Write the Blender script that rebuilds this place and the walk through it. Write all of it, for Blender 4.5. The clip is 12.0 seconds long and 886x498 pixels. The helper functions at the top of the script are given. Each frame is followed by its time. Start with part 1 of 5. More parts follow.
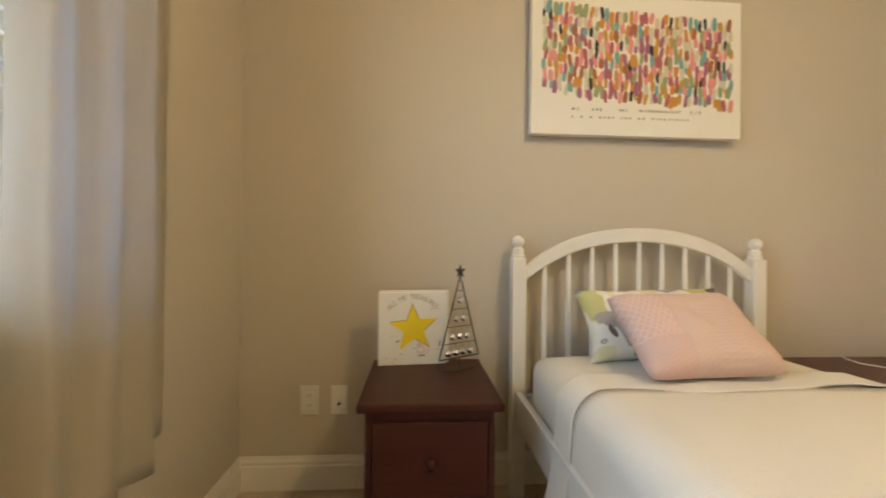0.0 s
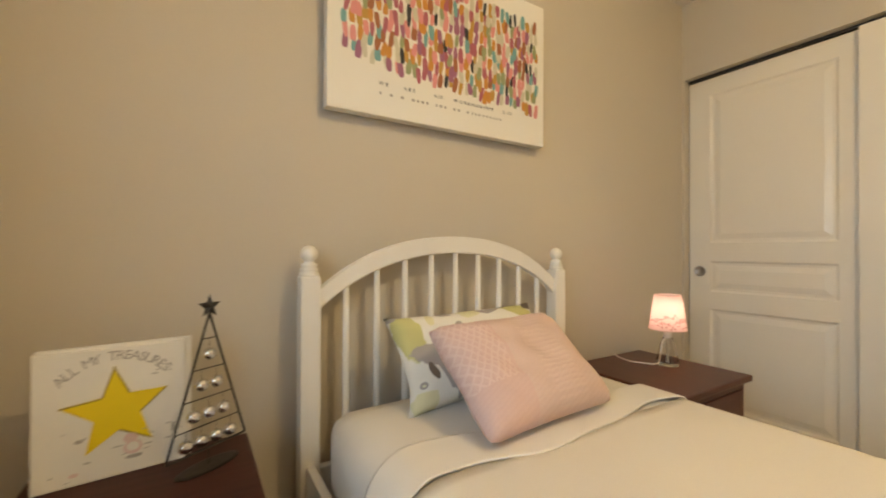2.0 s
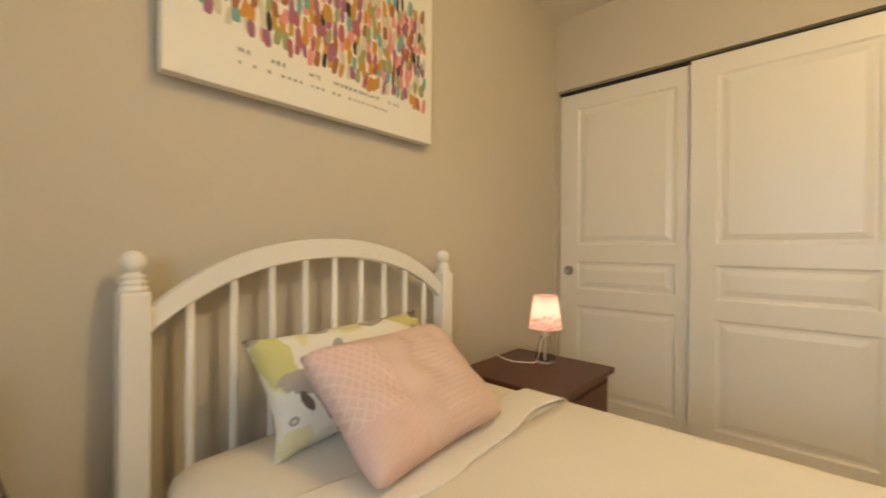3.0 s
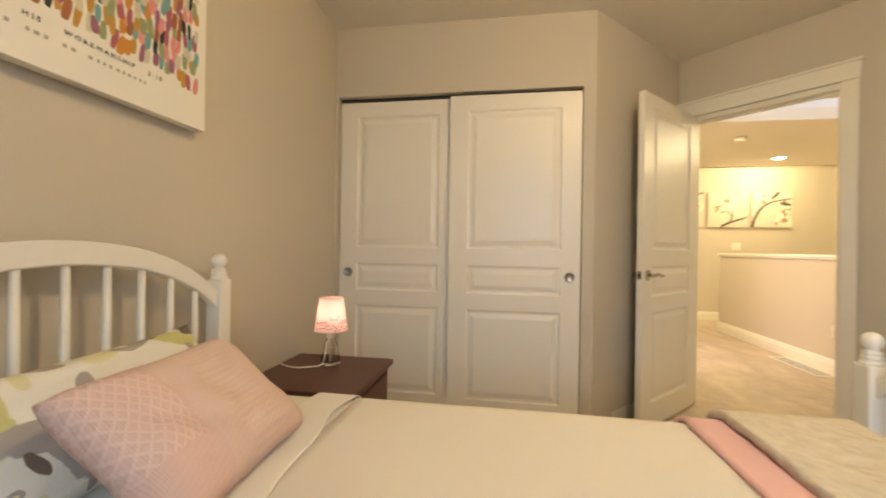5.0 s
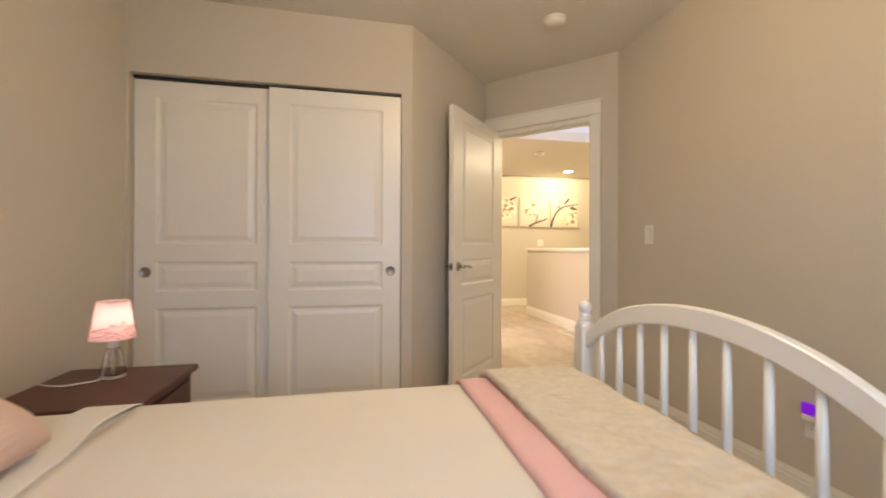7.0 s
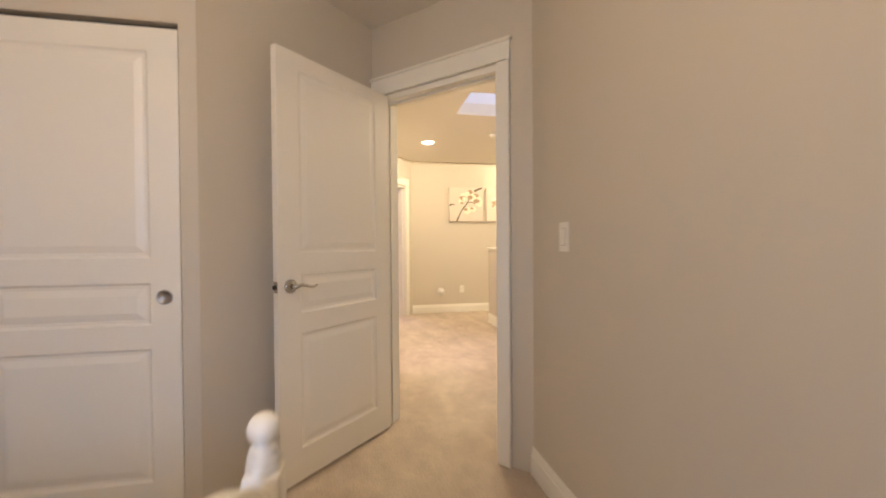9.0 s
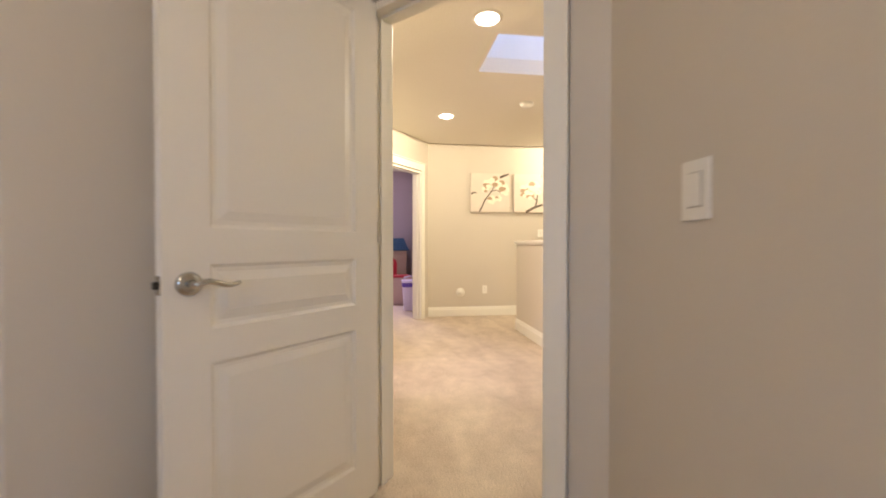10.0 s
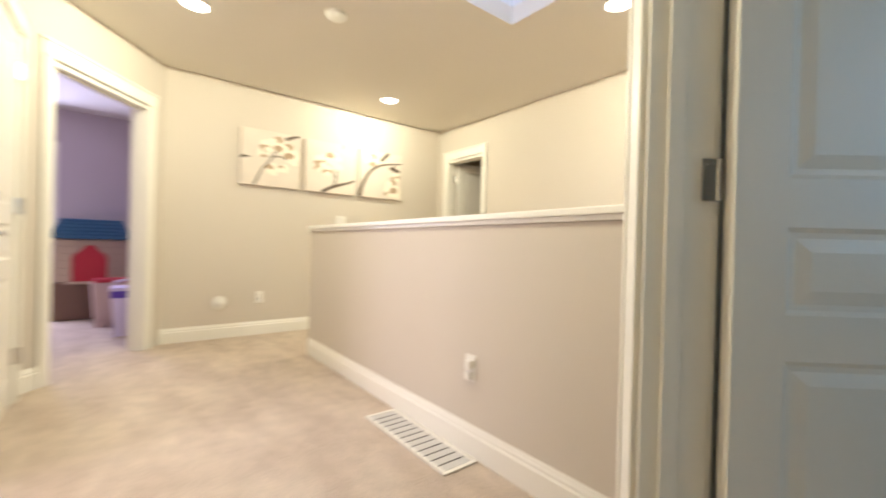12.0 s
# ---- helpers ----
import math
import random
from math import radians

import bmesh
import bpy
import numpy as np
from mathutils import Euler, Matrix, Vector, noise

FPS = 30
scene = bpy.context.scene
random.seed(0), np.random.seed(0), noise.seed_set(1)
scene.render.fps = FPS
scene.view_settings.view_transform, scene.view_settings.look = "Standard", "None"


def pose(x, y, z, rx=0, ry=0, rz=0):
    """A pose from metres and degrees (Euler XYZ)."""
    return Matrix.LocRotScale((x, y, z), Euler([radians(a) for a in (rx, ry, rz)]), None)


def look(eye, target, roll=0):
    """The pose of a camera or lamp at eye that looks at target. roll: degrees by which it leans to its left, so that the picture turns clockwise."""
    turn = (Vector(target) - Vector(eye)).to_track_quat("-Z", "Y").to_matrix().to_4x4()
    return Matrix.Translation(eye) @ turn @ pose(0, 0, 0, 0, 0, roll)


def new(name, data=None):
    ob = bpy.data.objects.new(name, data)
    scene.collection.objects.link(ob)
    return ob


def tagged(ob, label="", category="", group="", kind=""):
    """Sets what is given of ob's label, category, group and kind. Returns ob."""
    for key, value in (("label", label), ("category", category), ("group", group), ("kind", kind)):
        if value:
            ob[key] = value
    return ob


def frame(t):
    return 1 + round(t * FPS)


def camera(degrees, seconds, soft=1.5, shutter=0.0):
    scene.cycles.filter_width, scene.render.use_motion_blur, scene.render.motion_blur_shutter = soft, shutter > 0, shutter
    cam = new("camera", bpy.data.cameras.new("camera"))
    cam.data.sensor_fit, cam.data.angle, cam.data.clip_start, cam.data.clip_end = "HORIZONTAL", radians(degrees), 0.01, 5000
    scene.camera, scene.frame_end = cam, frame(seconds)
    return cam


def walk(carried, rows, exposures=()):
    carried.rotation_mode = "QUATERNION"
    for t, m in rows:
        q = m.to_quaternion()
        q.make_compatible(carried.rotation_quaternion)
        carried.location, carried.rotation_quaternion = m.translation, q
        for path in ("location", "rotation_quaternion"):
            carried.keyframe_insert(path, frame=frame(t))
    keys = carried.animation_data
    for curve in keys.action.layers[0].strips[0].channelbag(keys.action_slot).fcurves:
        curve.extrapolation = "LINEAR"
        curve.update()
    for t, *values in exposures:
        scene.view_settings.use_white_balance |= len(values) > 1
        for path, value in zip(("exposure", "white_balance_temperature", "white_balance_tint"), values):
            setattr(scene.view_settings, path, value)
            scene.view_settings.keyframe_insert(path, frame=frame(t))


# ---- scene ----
cam = camera(95.4, 12.0, soft=1.8, shutter=0.6)
PATH = [
    (0, (0.231, 0.362, 0.964), (0.362, 2.358, 0.977), 0.6),
    (0.5, (0.26, 0.469, 0.983), (0.643, 2.432, 0.987), 0.5),
    (1, (0.295, 0.574, 0.989), (0.917, 2.475, 1.002), 0.4),
    (1.5, (0.337, 0.661, 1.006), (1.177, 2.476, 1.021), 0.2),
    (2, (0.356, 0.771, 1.016), (1.408, 2.472, 1.028), 0.2),
    (2.5, (0.386, 0.839, 1.026), (1.663, 2.378, 1.034), 0.3),
    (3, (0.433, 0.875, 1.042), (1.924, 2.207, 1.037), 0.4),
    (3.5, (0.441, 0.898, 1.065), (2.127, 1.975, 1.05), 0.8),
    (5.5, (0.312, 0.946, 1.055), (2.31, 1.042, 1.062), 0.7),
    (6, (0.268, 0.946, 1.048), (2.265, 0.834, 1.056), 0.6),
    (6.5, (0.24, 0.91, 1.047), (2.218, 0.616, 1.056), 0.5),
    (7, (0.261, 0.793, 1.04), (2.218, 0.378, 1.044), 0.2),
    (7.5, (0.359, 0.604, 1.072), (2.302, 0.131, 1.057), 0.1),
    (7.7, (0.428, 0.512, 1.077), (2.371, 0.042, 1.06), 0.0),
    (8.1, (0.50, 0.23, 1.085), (2.427, -0.304, 1.07), -0.2),
    (8.5, (0.575, -0.12, 1.098), (2.511, -0.621, 1.08), -0.3),
    (8.9, (0.86, -0.20, 1.112), (2.819, -0.60, 1.088), -0.4),
    (9.3, (1.248, -0.228, 1.122), (3.218, -0.574, 1.092), -0.4),
    (9.5, (1.383, -0.296, 1.099), (3.358, -0.606, 1.066), -0.2),
    (10, (1.744, -0.393, 1.035), (3.725, -0.663, 1.007), -0.0),
    (10.5, (2.147, -0.415, 0.964), (4.13, -0.675, 0.938), 0.2),
    (11, (2.564, -0.46, 0.933), (4.524, -0.857, 0.901), 1.0),
    (11.5, (2.876, -0.544, 0.913), (4.726, -1.302, 0.891), 1.6),
    (12, (3.099, -0.703, 0.918), (4.669, -1.943, 0.909), 1.5),
]
walk(cam, [(t, look(eye, target, roll)) for t, eye, target, roll in PATH],
     [(0.0, -0.33, 7550, 12), (1.5, -0.37, 7800, 13), (3.5, -0.42, 9100, 13), (5.5, -0.44, 7550, 16), (6.5, -0.46, 6800, 19), (7.5, -0.48, 7150, 22), (9.5, -0.5, 6450, 25), (10.5, -0.44, 6050, 19), (11.0, -0.43, 5900, 17), (11.5, -0.42, 5650, 16), (12.0, -0.42, 5550, 16)])

# ---- world, sky and lamps ----
world = bpy.data.worlds.new("world")
scene.world = world
world.use_nodes = True
_nt = world.node_tree
_sky = _nt.nodes.new("ShaderNodeTexSky")
_sky.sky_type, _sky.sun_disc = "NISHITA", False
_sky.sun_elevation, _sky.sun_rotation = radians(12), radians(200)
_nt.links.new(_sky.outputs[0], _nt.nodes["Background"].inputs[0])
_nt.nodes["Background"].inputs[1].default_value = 0.12

DAY = (0.44, 0.68, 1.0)


def lamp(name, kind, at, watts, colour, size=0.1, target=None, sy=None, spread=None):
    d = bpy.data.lights.new(name, kind)
    d.energy, d.color = watts, colour
    if kind == "AREA":
        d.shape, d.size, d.size_y = "RECTANGLE", size, sy or size
        if spread:
            d.spread = radians(spread)
    elif kind == "SPOT":
        d.shadow_soft_size, d.spot_size, d.spot_blend = size, radians(179.5), 0.0
    else:
        d.shadow_soft_size = size
    ob = new(name, d)
    ob.matrix_world = look(at, target) if target else Matrix.Translation(at)
    return ob


DOWNLIGHTS = ((6.16, -1.03), (6.79, -2.85), (4.22, -1.01), (4.40, -3.06))
for _x, _y in DOWNLIGHTS:
    lamp("downlight_lamp", "SPOT", (_x, _y, 2.428), 58, (0.97, 0.90, 0.58), 0.012, (_x, _y, 0))
    lamp("downlight_beam", "AREA", (_x, _y, 2.417), 9, (0.97, 0.90, 0.58), 0.13, (_x, _y, 0))
lamp("ceiling_lamp", "POINT", (1.14, 0.33, 2.27), 47, (1.0, 0.84, 0.50), 0.025)
lamp("bedside_bulb", "POINT", (2.055, 1.718, 0.795), 0.46, (1.0, 0.88, 0.80), 0.022)
lamp("window_daylight_bedroom", "AREA", (-0.60, 0.58, 1.46), 38, DAY, 1.10, (2, 0.58, 1.21), 1.15)
lamp("window_daylight_bath", "AREA", (1.5, -2.2, 1.5), 11, (0.48, 0.80, 1.0), 1.0, (3, -2.2, 1.2), 1.2)
lamp("window_daylight_playroom", "AREA", (9.62, 0.55, 1.5), 95, (0.80, 0.77, 1.0), 1.0, (7, 0.55, 1.2), 1.2)
lamp("window_daylight_north", "AREA", (4.8, 1.8, 1.5), 62, (1.0, 0.86, 0.88), 1.0, (4.8, 0, 1.2), 1.2)

# ---- materials ----


def mat(name, colour, rough=0.6, metal=0.0, scale=30.0, vary=0.06, bump=0.1, big=1.5, bigvary=0.05, spec=0.5, transmission=0.0, emit=0.0, bscale=None, stretch=None):
    m = bpy.data.materials.new(name)
    m.use_nodes = True
    nt = m.node_tree
    b = nt.nodes["Principled BSDF"]
    L = nt.links.new
    tc = nt.nodes.new("ShaderNodeTexCoord")
    mp = nt.nodes.new("ShaderNodeMapping")
    if stretch:
        mp.inputs["Scale"].default_value = stretch
    L(tc.outputs["Object"], mp.inputs[0])
    n1 = nt.nodes.new("ShaderNodeTexNoise")
    n1.inputs["Scale"].default_value, n1.inputs["Detail"].default_value = scale, 6
    n2 = nt.nodes.new("ShaderNodeTexNoise")
    n2.inputs["Scale"].default_value, n2.inputs["Detail"].default_value = big, 3
    L(mp.outputs[0], n1.inputs[0]); L(mp.outputs[0], n2.inputs[0])
    hsv = nt.nodes.new("ShaderNodeHueSaturation")
    hsv.inputs["Color"].default_value = (*colour, 1)
    ma = nt.nodes.new("ShaderNodeMath"); ma.operation = "MULTIPLY_ADD"
    ma.inputs[1].default_value, ma.inputs[2].default_value = 2 * vary, 1 - vary - bigvary
    mb = nt.nodes.new("ShaderNodeMath"); mb.operation = "MULTIPLY_ADD"
    mb.inputs[1].default_value = 2 * bigvary
    L(n1.outputs[0], ma.inputs[0]); L(n2.outputs[0], mb.inputs[0]); L(ma.outputs[0], mb.inputs[2])
    L(mb.outputs[0], hsv.inputs["Value"])
    L(hsv.outputs[0], b.inputs["Base Color"])
    b.inputs["Roughness"].default_value, b.inputs["Metallic"].default_value = rough, metal
    b.inputs["Specular IOR Level"].default_value = spec
    b.inputs["Transmission Weight"].default_value = transmission
    if emit:
        L(hsv.outputs[0], b.inputs["Emission Color"])
        b.inputs["Emission Strength"].default_value = emit
    if bump:
        bp = nt.nodes.new("ShaderNodeBump")
        bp.inputs["Strength"].default_value, bp.inputs["Distance"].default_value = bump, 0.01
        n3 = n1
        if bscale:
            n3 = nt.nodes.new("ShaderNodeTexNoise")
            n3.inputs["Scale"].default_value, n3.inputs["Detail"].default_value = bscale, 4
            L(mp.outputs[0], n3.inputs[0])
        L(n3.outputs[0], bp.inputs["Height"]); L(bp.outputs[0], b.inputs["Normal"])
    return m


def nodes_of(m):
    return m.node_tree.nodes, m.node_tree.links.new, m.node_tree.nodes["Principled BSDF"]


WALL = mat("wall_paint", (0.58, 0.512, 0.42), 0.75, scale=160, vary=0.02, bump=0.06, big=1.2, bigvary=0.03, spec=0.3)
CEIL = mat("ceiling_paint", (0.77, 0.715, 0.63), 0.9, scale=70, vary=0.03, bump=0.25, big=1.0, bigvary=0.02, spec=0.2)
TRIM = mat("trim_paint", (0.80, 0.755, 0.66), 0.38, scale=40, vary=0.015, bump=0.02, big=2, bigvary=0.02)
DOORP = mat("door_paint", (0.80, 0.745, 0.65), 0.36, scale=60, vary=0.015, bump=0.03, big=1.5, bigvary=0.02)
CARPET = mat("carpet_pile", (0.57, 0.475, 0.375), 0.95, scale=110, vary=0.34, bump=1.0, big=11.0, bigvary=0.16, spec=0.1, bscale=150)
# pile brushed one way or the other in patches by feet and the vacuum cleaner
_n, _l, _b = CARPET.node_tree.nodes, CARPET.node_tree.links.new, CARPET.node_tree.nodes["Principled BSDF"]
_nz = _n.new("ShaderNodeTexNoise"); _nz.inputs["Scale"].default_value, _nz.inputs["Detail"].default_value, _nz.inputs["Distortion"].default_value = 3.4, 5, 0.3
_mp = _n.new("ShaderNodeMapping"); _mp.inputs["Scale"].default_value, _mp.inputs["Rotation"].default_value = (0.7, 1.5, 1.0), (0, 0, radians(-20))
_l([q for q in _n if q.type == "TEX_COORD"][0].outputs["Object"], _mp.inputs[0]); _l(_mp.outputs[0], _nz.inputs[0])
_rp = _n.new("ShaderNodeValToRGB")
_rp.color_ramp.elements[0].position, _rp.color_ramp.elements[1].position = 0.36, 0.64
_rp.color_ramp.elements[0].color, _rp.color_ramp.elements[1].color = (0.93, 0.895, 0.875, 1), (1.10, 1.09, 1.07, 1)
_l(_nz.outputs[0], _rp.inputs[0])
_mu = _n.new("ShaderNodeMixRGB"); _mu.blend_type = "MULTIPLY"; _mu.inputs[0].default_value = 1.0
_l([q for q in _n if q.type == "HUE_SAT"][0].outputs[0], _mu.inputs[1]); _l(_rp.outputs[0], _mu.inputs[2]); _l(_mu.outputs[0], _b.inputs["Base Color"])
BEDW = mat("bed_paint", (0.82, 0.78, 0.71), 0.33, scale=30, vary=0.015, bump=0.02, big=3, bigvary=0.02)
SHEET = mat("sheet_cotton", (0.80, 0.75, 0.68), 0.85, scale=400, vary=0.03, bump=0.12, big=3, bigvary=0.03, spec=0.2)
COVER = mat("coverlet_cotton", (0.76, 0.70, 0.62), 0.88, scale=300, vary=0.04, bump=0.2, big=4, bigvary=0.03, spec=0.2)
CHERRY = mat("cherry_wood", (0.052, 0.013, 0.009), 0.45, scale=7, vary=0.34, bump=0.04, big=2, bigvary=0.2, spec=0.25, stretch=(1, 9, 9))
ESPRESSO = mat("brown_wood", (0.082, 0.025, 0.014), 0.36, scale=7, vary=0.3, bump=0.04, big=2, bigvary=0.15, spec=0.3, stretch=(9, 1, 9))
CHROME = mat("satin_nickel", (0.56, 0.54, 0.51), 0.13, 1.0, vary=0.02, bump=0.0, bigvary=0.02)
SATIN = mat("brushed_nickel", (0.42, 0.40, 0.38), 0.42, 1.0, vary=0.03, bump=0.0, bigvary=0.02)
IRON = mat("dark_iron", (0.055, 0.048, 0.042), 0.5, 0.8, scale=60, vary=0.15, bump=0.15)
SILVER = mat("silver_ball", (0.78, 0.78, 0.78), 0.13, 1.0, vary=0.01, bump=0.0, bigvary=0.01)
PLASTIC = mat("white_plastic", (0.78, 0.74, 0.66), 0.4, vary=0.01, bump=0.0, bigvary=0.01)
DARK = mat("dark_gap", (0.03, 0.026, 0.022), 0.8, vary=0.05, bump=0.0)
CANVAS = mat("canvas_cloth", (0.82, 0.78, 0.70), 0.8, scale=600, vary=0.03, bump=0.1, bigvary=0.02, spec=0.2)
CURTAIN = mat("curtain_linen", (0.68, 0.55, 0.38), 0.5, scale=300, vary=0.05, bump=0.12, big=5, bigvary=0.05, spec=0.45, stretch=(1, 1, 0.25))
PINK = mat("pink_knit", (0.69, 0.505, 0.44), 0.9, scale=220, vary=0.08, bump=0.45, big=8, bigvary=0.05, spec=0.15)
PINKB = mat("pink_fleece", (0.82, 0.51, 0.49), 0.95, scale=300, vary=0.07, bump=0.35, big=8, bigvary=0.05, spec=0.1)
INK = mat("dark_ink", (0.03, 0.028, 0.027), 0.7, vary=0.1, bump=0.0)
GREYINKSHADE = mat("grey_ink_and_shade", (0.42, 0.38, 0.33), 0.7, vary=0.1, bump=0.0)
PAPER = mat("white_board", (0.80, 0.76, 0.68), 0.5, scale=80, vary=0.02, bump=0.02, bigvary=0.02)
YELLOW = mat("yellow_card", (0.82, 0.60, 0.025), 0.5, scale=80, vary=0.03, bump=0.02)
GLASS = mat("clear_glass", (0.95, 0.95, 0.95), 0.02, vary=0.0, bump=0.0, bigvary=0.0, transmission=1.0)
LAMPLENS = mat("lit_lens", (1.0, 0.86, 0.62), 0.5, vary=0.0, bump=0.0, bigvary=0.0, emit=18.0)
BULB = mat("bulb_glass", (1.0, 0.88, 0.78), 0.5, vary=0.0, bump=0.0, bigvary=0.0, emit=3.0)
DOME = mat("frosted_dome", (1.0, 0.86, 0.62), 0.5, vary=0.0, bump=0.0, bigvary=0.0, emit=4.0)
PURPLE = mat("purple_glow", (0.16, 0.005, 0.55), 0.3, vary=0.0, bump=0.0, bigvary=0.0, emit=0.9)
BLUEP = mat("blue_plastic", (0.022, 0.095, 0.19), 0.45, vary=0.04, bump=0.03)
TANP = mat("tan_plastic", (0.48, 0.36, 0.26), 0.55, vary=0.05, bump=0.05)
REDP = mat("red_plastic", (0.45, 0.012, 0.03), 0.45, vary=0.04, bump=0.03)
BROWNP = mat("brown_plastic", (0.16, 0.085, 0.055), 0.55, vary=0.05, bump=0.05)
LILAC = mat("lilac_plastic", (0.74, 0.66, 0.84), 0.45, vary=0.03, bump=0.02)
DPURPLE = mat("deep_purple_plastic", (0.12, 0.06, 0.42), 0.45, vary=0.03, bump=0.02)
CORRUG = mat("bag_paper", (0.55, 0.40, 0.33), 0.8, vary=0.05, bump=0.1)
SEPIA = mat("sepia_branch", (0.10, 0.068, 0.046), 0.7, vary=0.3, bump=0.05)
BLOSSOM = mat("sepia_blossom", (0.38, 0.26, 0.16), 0.75, scale=25, vary=0.25, bump=0.03)
BLOSSOM2 = mat("pale_blossom", (0.80, 0.71, 0.57), 0.75, scale=25, vary=0.12, bump=0.03)
PAINTS = [mat("paint_" + n, c, 0.6, scale=40, vary=0.12, bump=0.08) for n, c in (
    ("pink", (0.72, 0.28, 0.27)), ("orange", (0.60, 0.25, 0.05)), ("rose", (0.42, 0.11, 0.14)), ("sage", (0.30, 0.33, 0.17)), ("pale", (0.60, 0.56, 0.44)),
    ("teal", (0.16, 0.36, 0.36)), ("rust", (0.36, 0.12, 0.05)), ("black", (0.02, 0.02, 0.022)), ("ochre", (0.52, 0.28, 0.06)), ("mauve", (0.34, 0.12, 0.20)))]

# lamp shade: thin cloth that lets the bulb's light through
SHADE = mat("pink_shade_cloth", (0.88, 0.70, 0.66), 0.9, scale=200, vary=0.03, bump=0.05)
_n, _l, _b = nodes_of(SHADE)
_tr = _n.new("ShaderNodeBsdfTranslucent"); _tr.inputs[0].default_value = (1.0, 0.83, 0.80, 1)
_mx = _n.new("ShaderNodeMixShader"); _mx.inputs[0].default_value = 0.75
_l(_b.outputs[0], _mx.inputs[1]); _l(_tr.outputs[0], _mx.inputs[2]); _l(_mx.outputs[0], _n["Material Output"].inputs[0])

# curtain: some daylight comes through the cloth, its blue painted into the tint
_n, _l, _b = nodes_of(CURTAIN)
_tr = _n.new("ShaderNodeBsdfTranslucent"); _tr.inputs[0].default_value = (0.60, 0.72, 0.84, 1)
_mx = _n.new("ShaderNodeMixShader"); _mx.inputs[0].default_value = 0.48
_l(_b.outputs[0], _mx.inputs[1]); _l(_tr.outputs[0], _mx.inputs[2]); _l(_mx.outputs[0], _n["Material Output"].inputs[0])

# ---- mesh helpers ----
R2 = math.sqrt(2)


def D(u, v):
    """Plan point from the two diagonal axes: u to the north-east, v to the south-east."""
    return ((u + v) / R2, (u - v) / R2)


def finish(name, bm, material, parent=None, label="", smooth=False):
    bmesh.ops.recalc_face_normals(bm, faces=bm.faces)
    me = bpy.data.meshes.new(name)
    if smooth:
        for f in bm.faces:
            f.smooth = True
    bm.to_mesh(me)
    bm.free()
    for mm in (material if isinstance(material, (list, tuple)) else [material]):
        me.materials.append(mm)
    ob = new(name, me)
    if parent is not None:
        ob.parent = parent
    if label:
        ob["label"] = label
    return ob


def part(name, bm, material, parent, label="", smooth=False):
    return finish(name, bm, material, parent, label, smooth)


def thing(name, m, label, category, group=""):
    ob = new(name)
    ob.empty_display_size = 0.1
    ob.matrix_world = m
    return tagged(ob, label, category, group)


def add_box(bm, x0, x1, y0, y1, z0, z1, bevel=0.0, m=None, mi=0):
    vs = [bm.verts.new((x, y, z)) for z in (z0, z1) for x, y in ((x0, y0), (x1, y0), (x1, y1), (x0, y1))]
    fs = [bm.faces.new([vs[i] for i in q]) for q in ((3, 2, 1, 0), (4, 5, 6, 7), (0, 1, 5, 4), (1, 2, 6, 5), (2, 3, 7, 6), (3, 0, 4, 7))]
    for f in fs:
        f.material_index = mi
    geo = vs
    if bevel:
        es = list({e for f in fs for e in f.edges})
        r = bmesh.ops.bevel(bm, geom=es, offset=bevel, segments=2, profile=0.6, affect="EDGES")
        geo = list({v for v in r["verts"]} | {v for v in vs if v.is_valid})
    if m is not None:
        bmesh.ops.transform(bm, matrix=m, verts=geo)
    return bm


def box(x0, x1, y0, y1, z0, z1, bevel=0.0):
    return add_box(bmesh.new(), x0, x1, y0, y1, z0, z1, bevel)


def add_prism(bm, pts, z0, z1):
    lo = [bm.verts.new((x, y, z0)) for x, y in pts]
    hi = [bm.verts.new((x, y, z1)) for x, y in pts]
    n = len(pts)
    bm.faces.new(lo[::-1]); bm.faces.new(hi)
    for i in range(n):
        bm.faces.new((lo[i], lo[(i + 1) % n], hi[(i + 1) % n], hi[i]))
    return bm


def lathe(prof, seg=24, at=(0, 0, 0), bm=None):
    """Turned shape from (radius, height) rows."""
    bm = bm or bmesh.new()
    rings = []
    for r, z in prof:
        if r < 1e-5:
            rings.append([bm.verts.new((at[0], at[1], at[2] + z))])
        else:
            rings.append([bm.verts.new((at[0] + r * math.cos(2 * math.pi * i / seg), at[1] + r * math.sin(2 * math.pi * i / seg), at[2] + z)) for i in range(seg)])
    for a, b in zip(rings, rings[1:]):
        for i in range(seg):
            q = [a[i % len(a)], a[(i + 1) % len(a)], b[(i + 1) % len(b)], b[i % len(b)]]
            q = [v for k, v in enumerate(q) if v not in q[:k]]
            if len(q) > 2:
                bm.faces.new(q)
    for ring, flip in ((rings[0], True), (rings[-1], False)):
        if len(ring) > 2:
            bm.faces.new(ring[::-1] if flip else ring)
    return bm


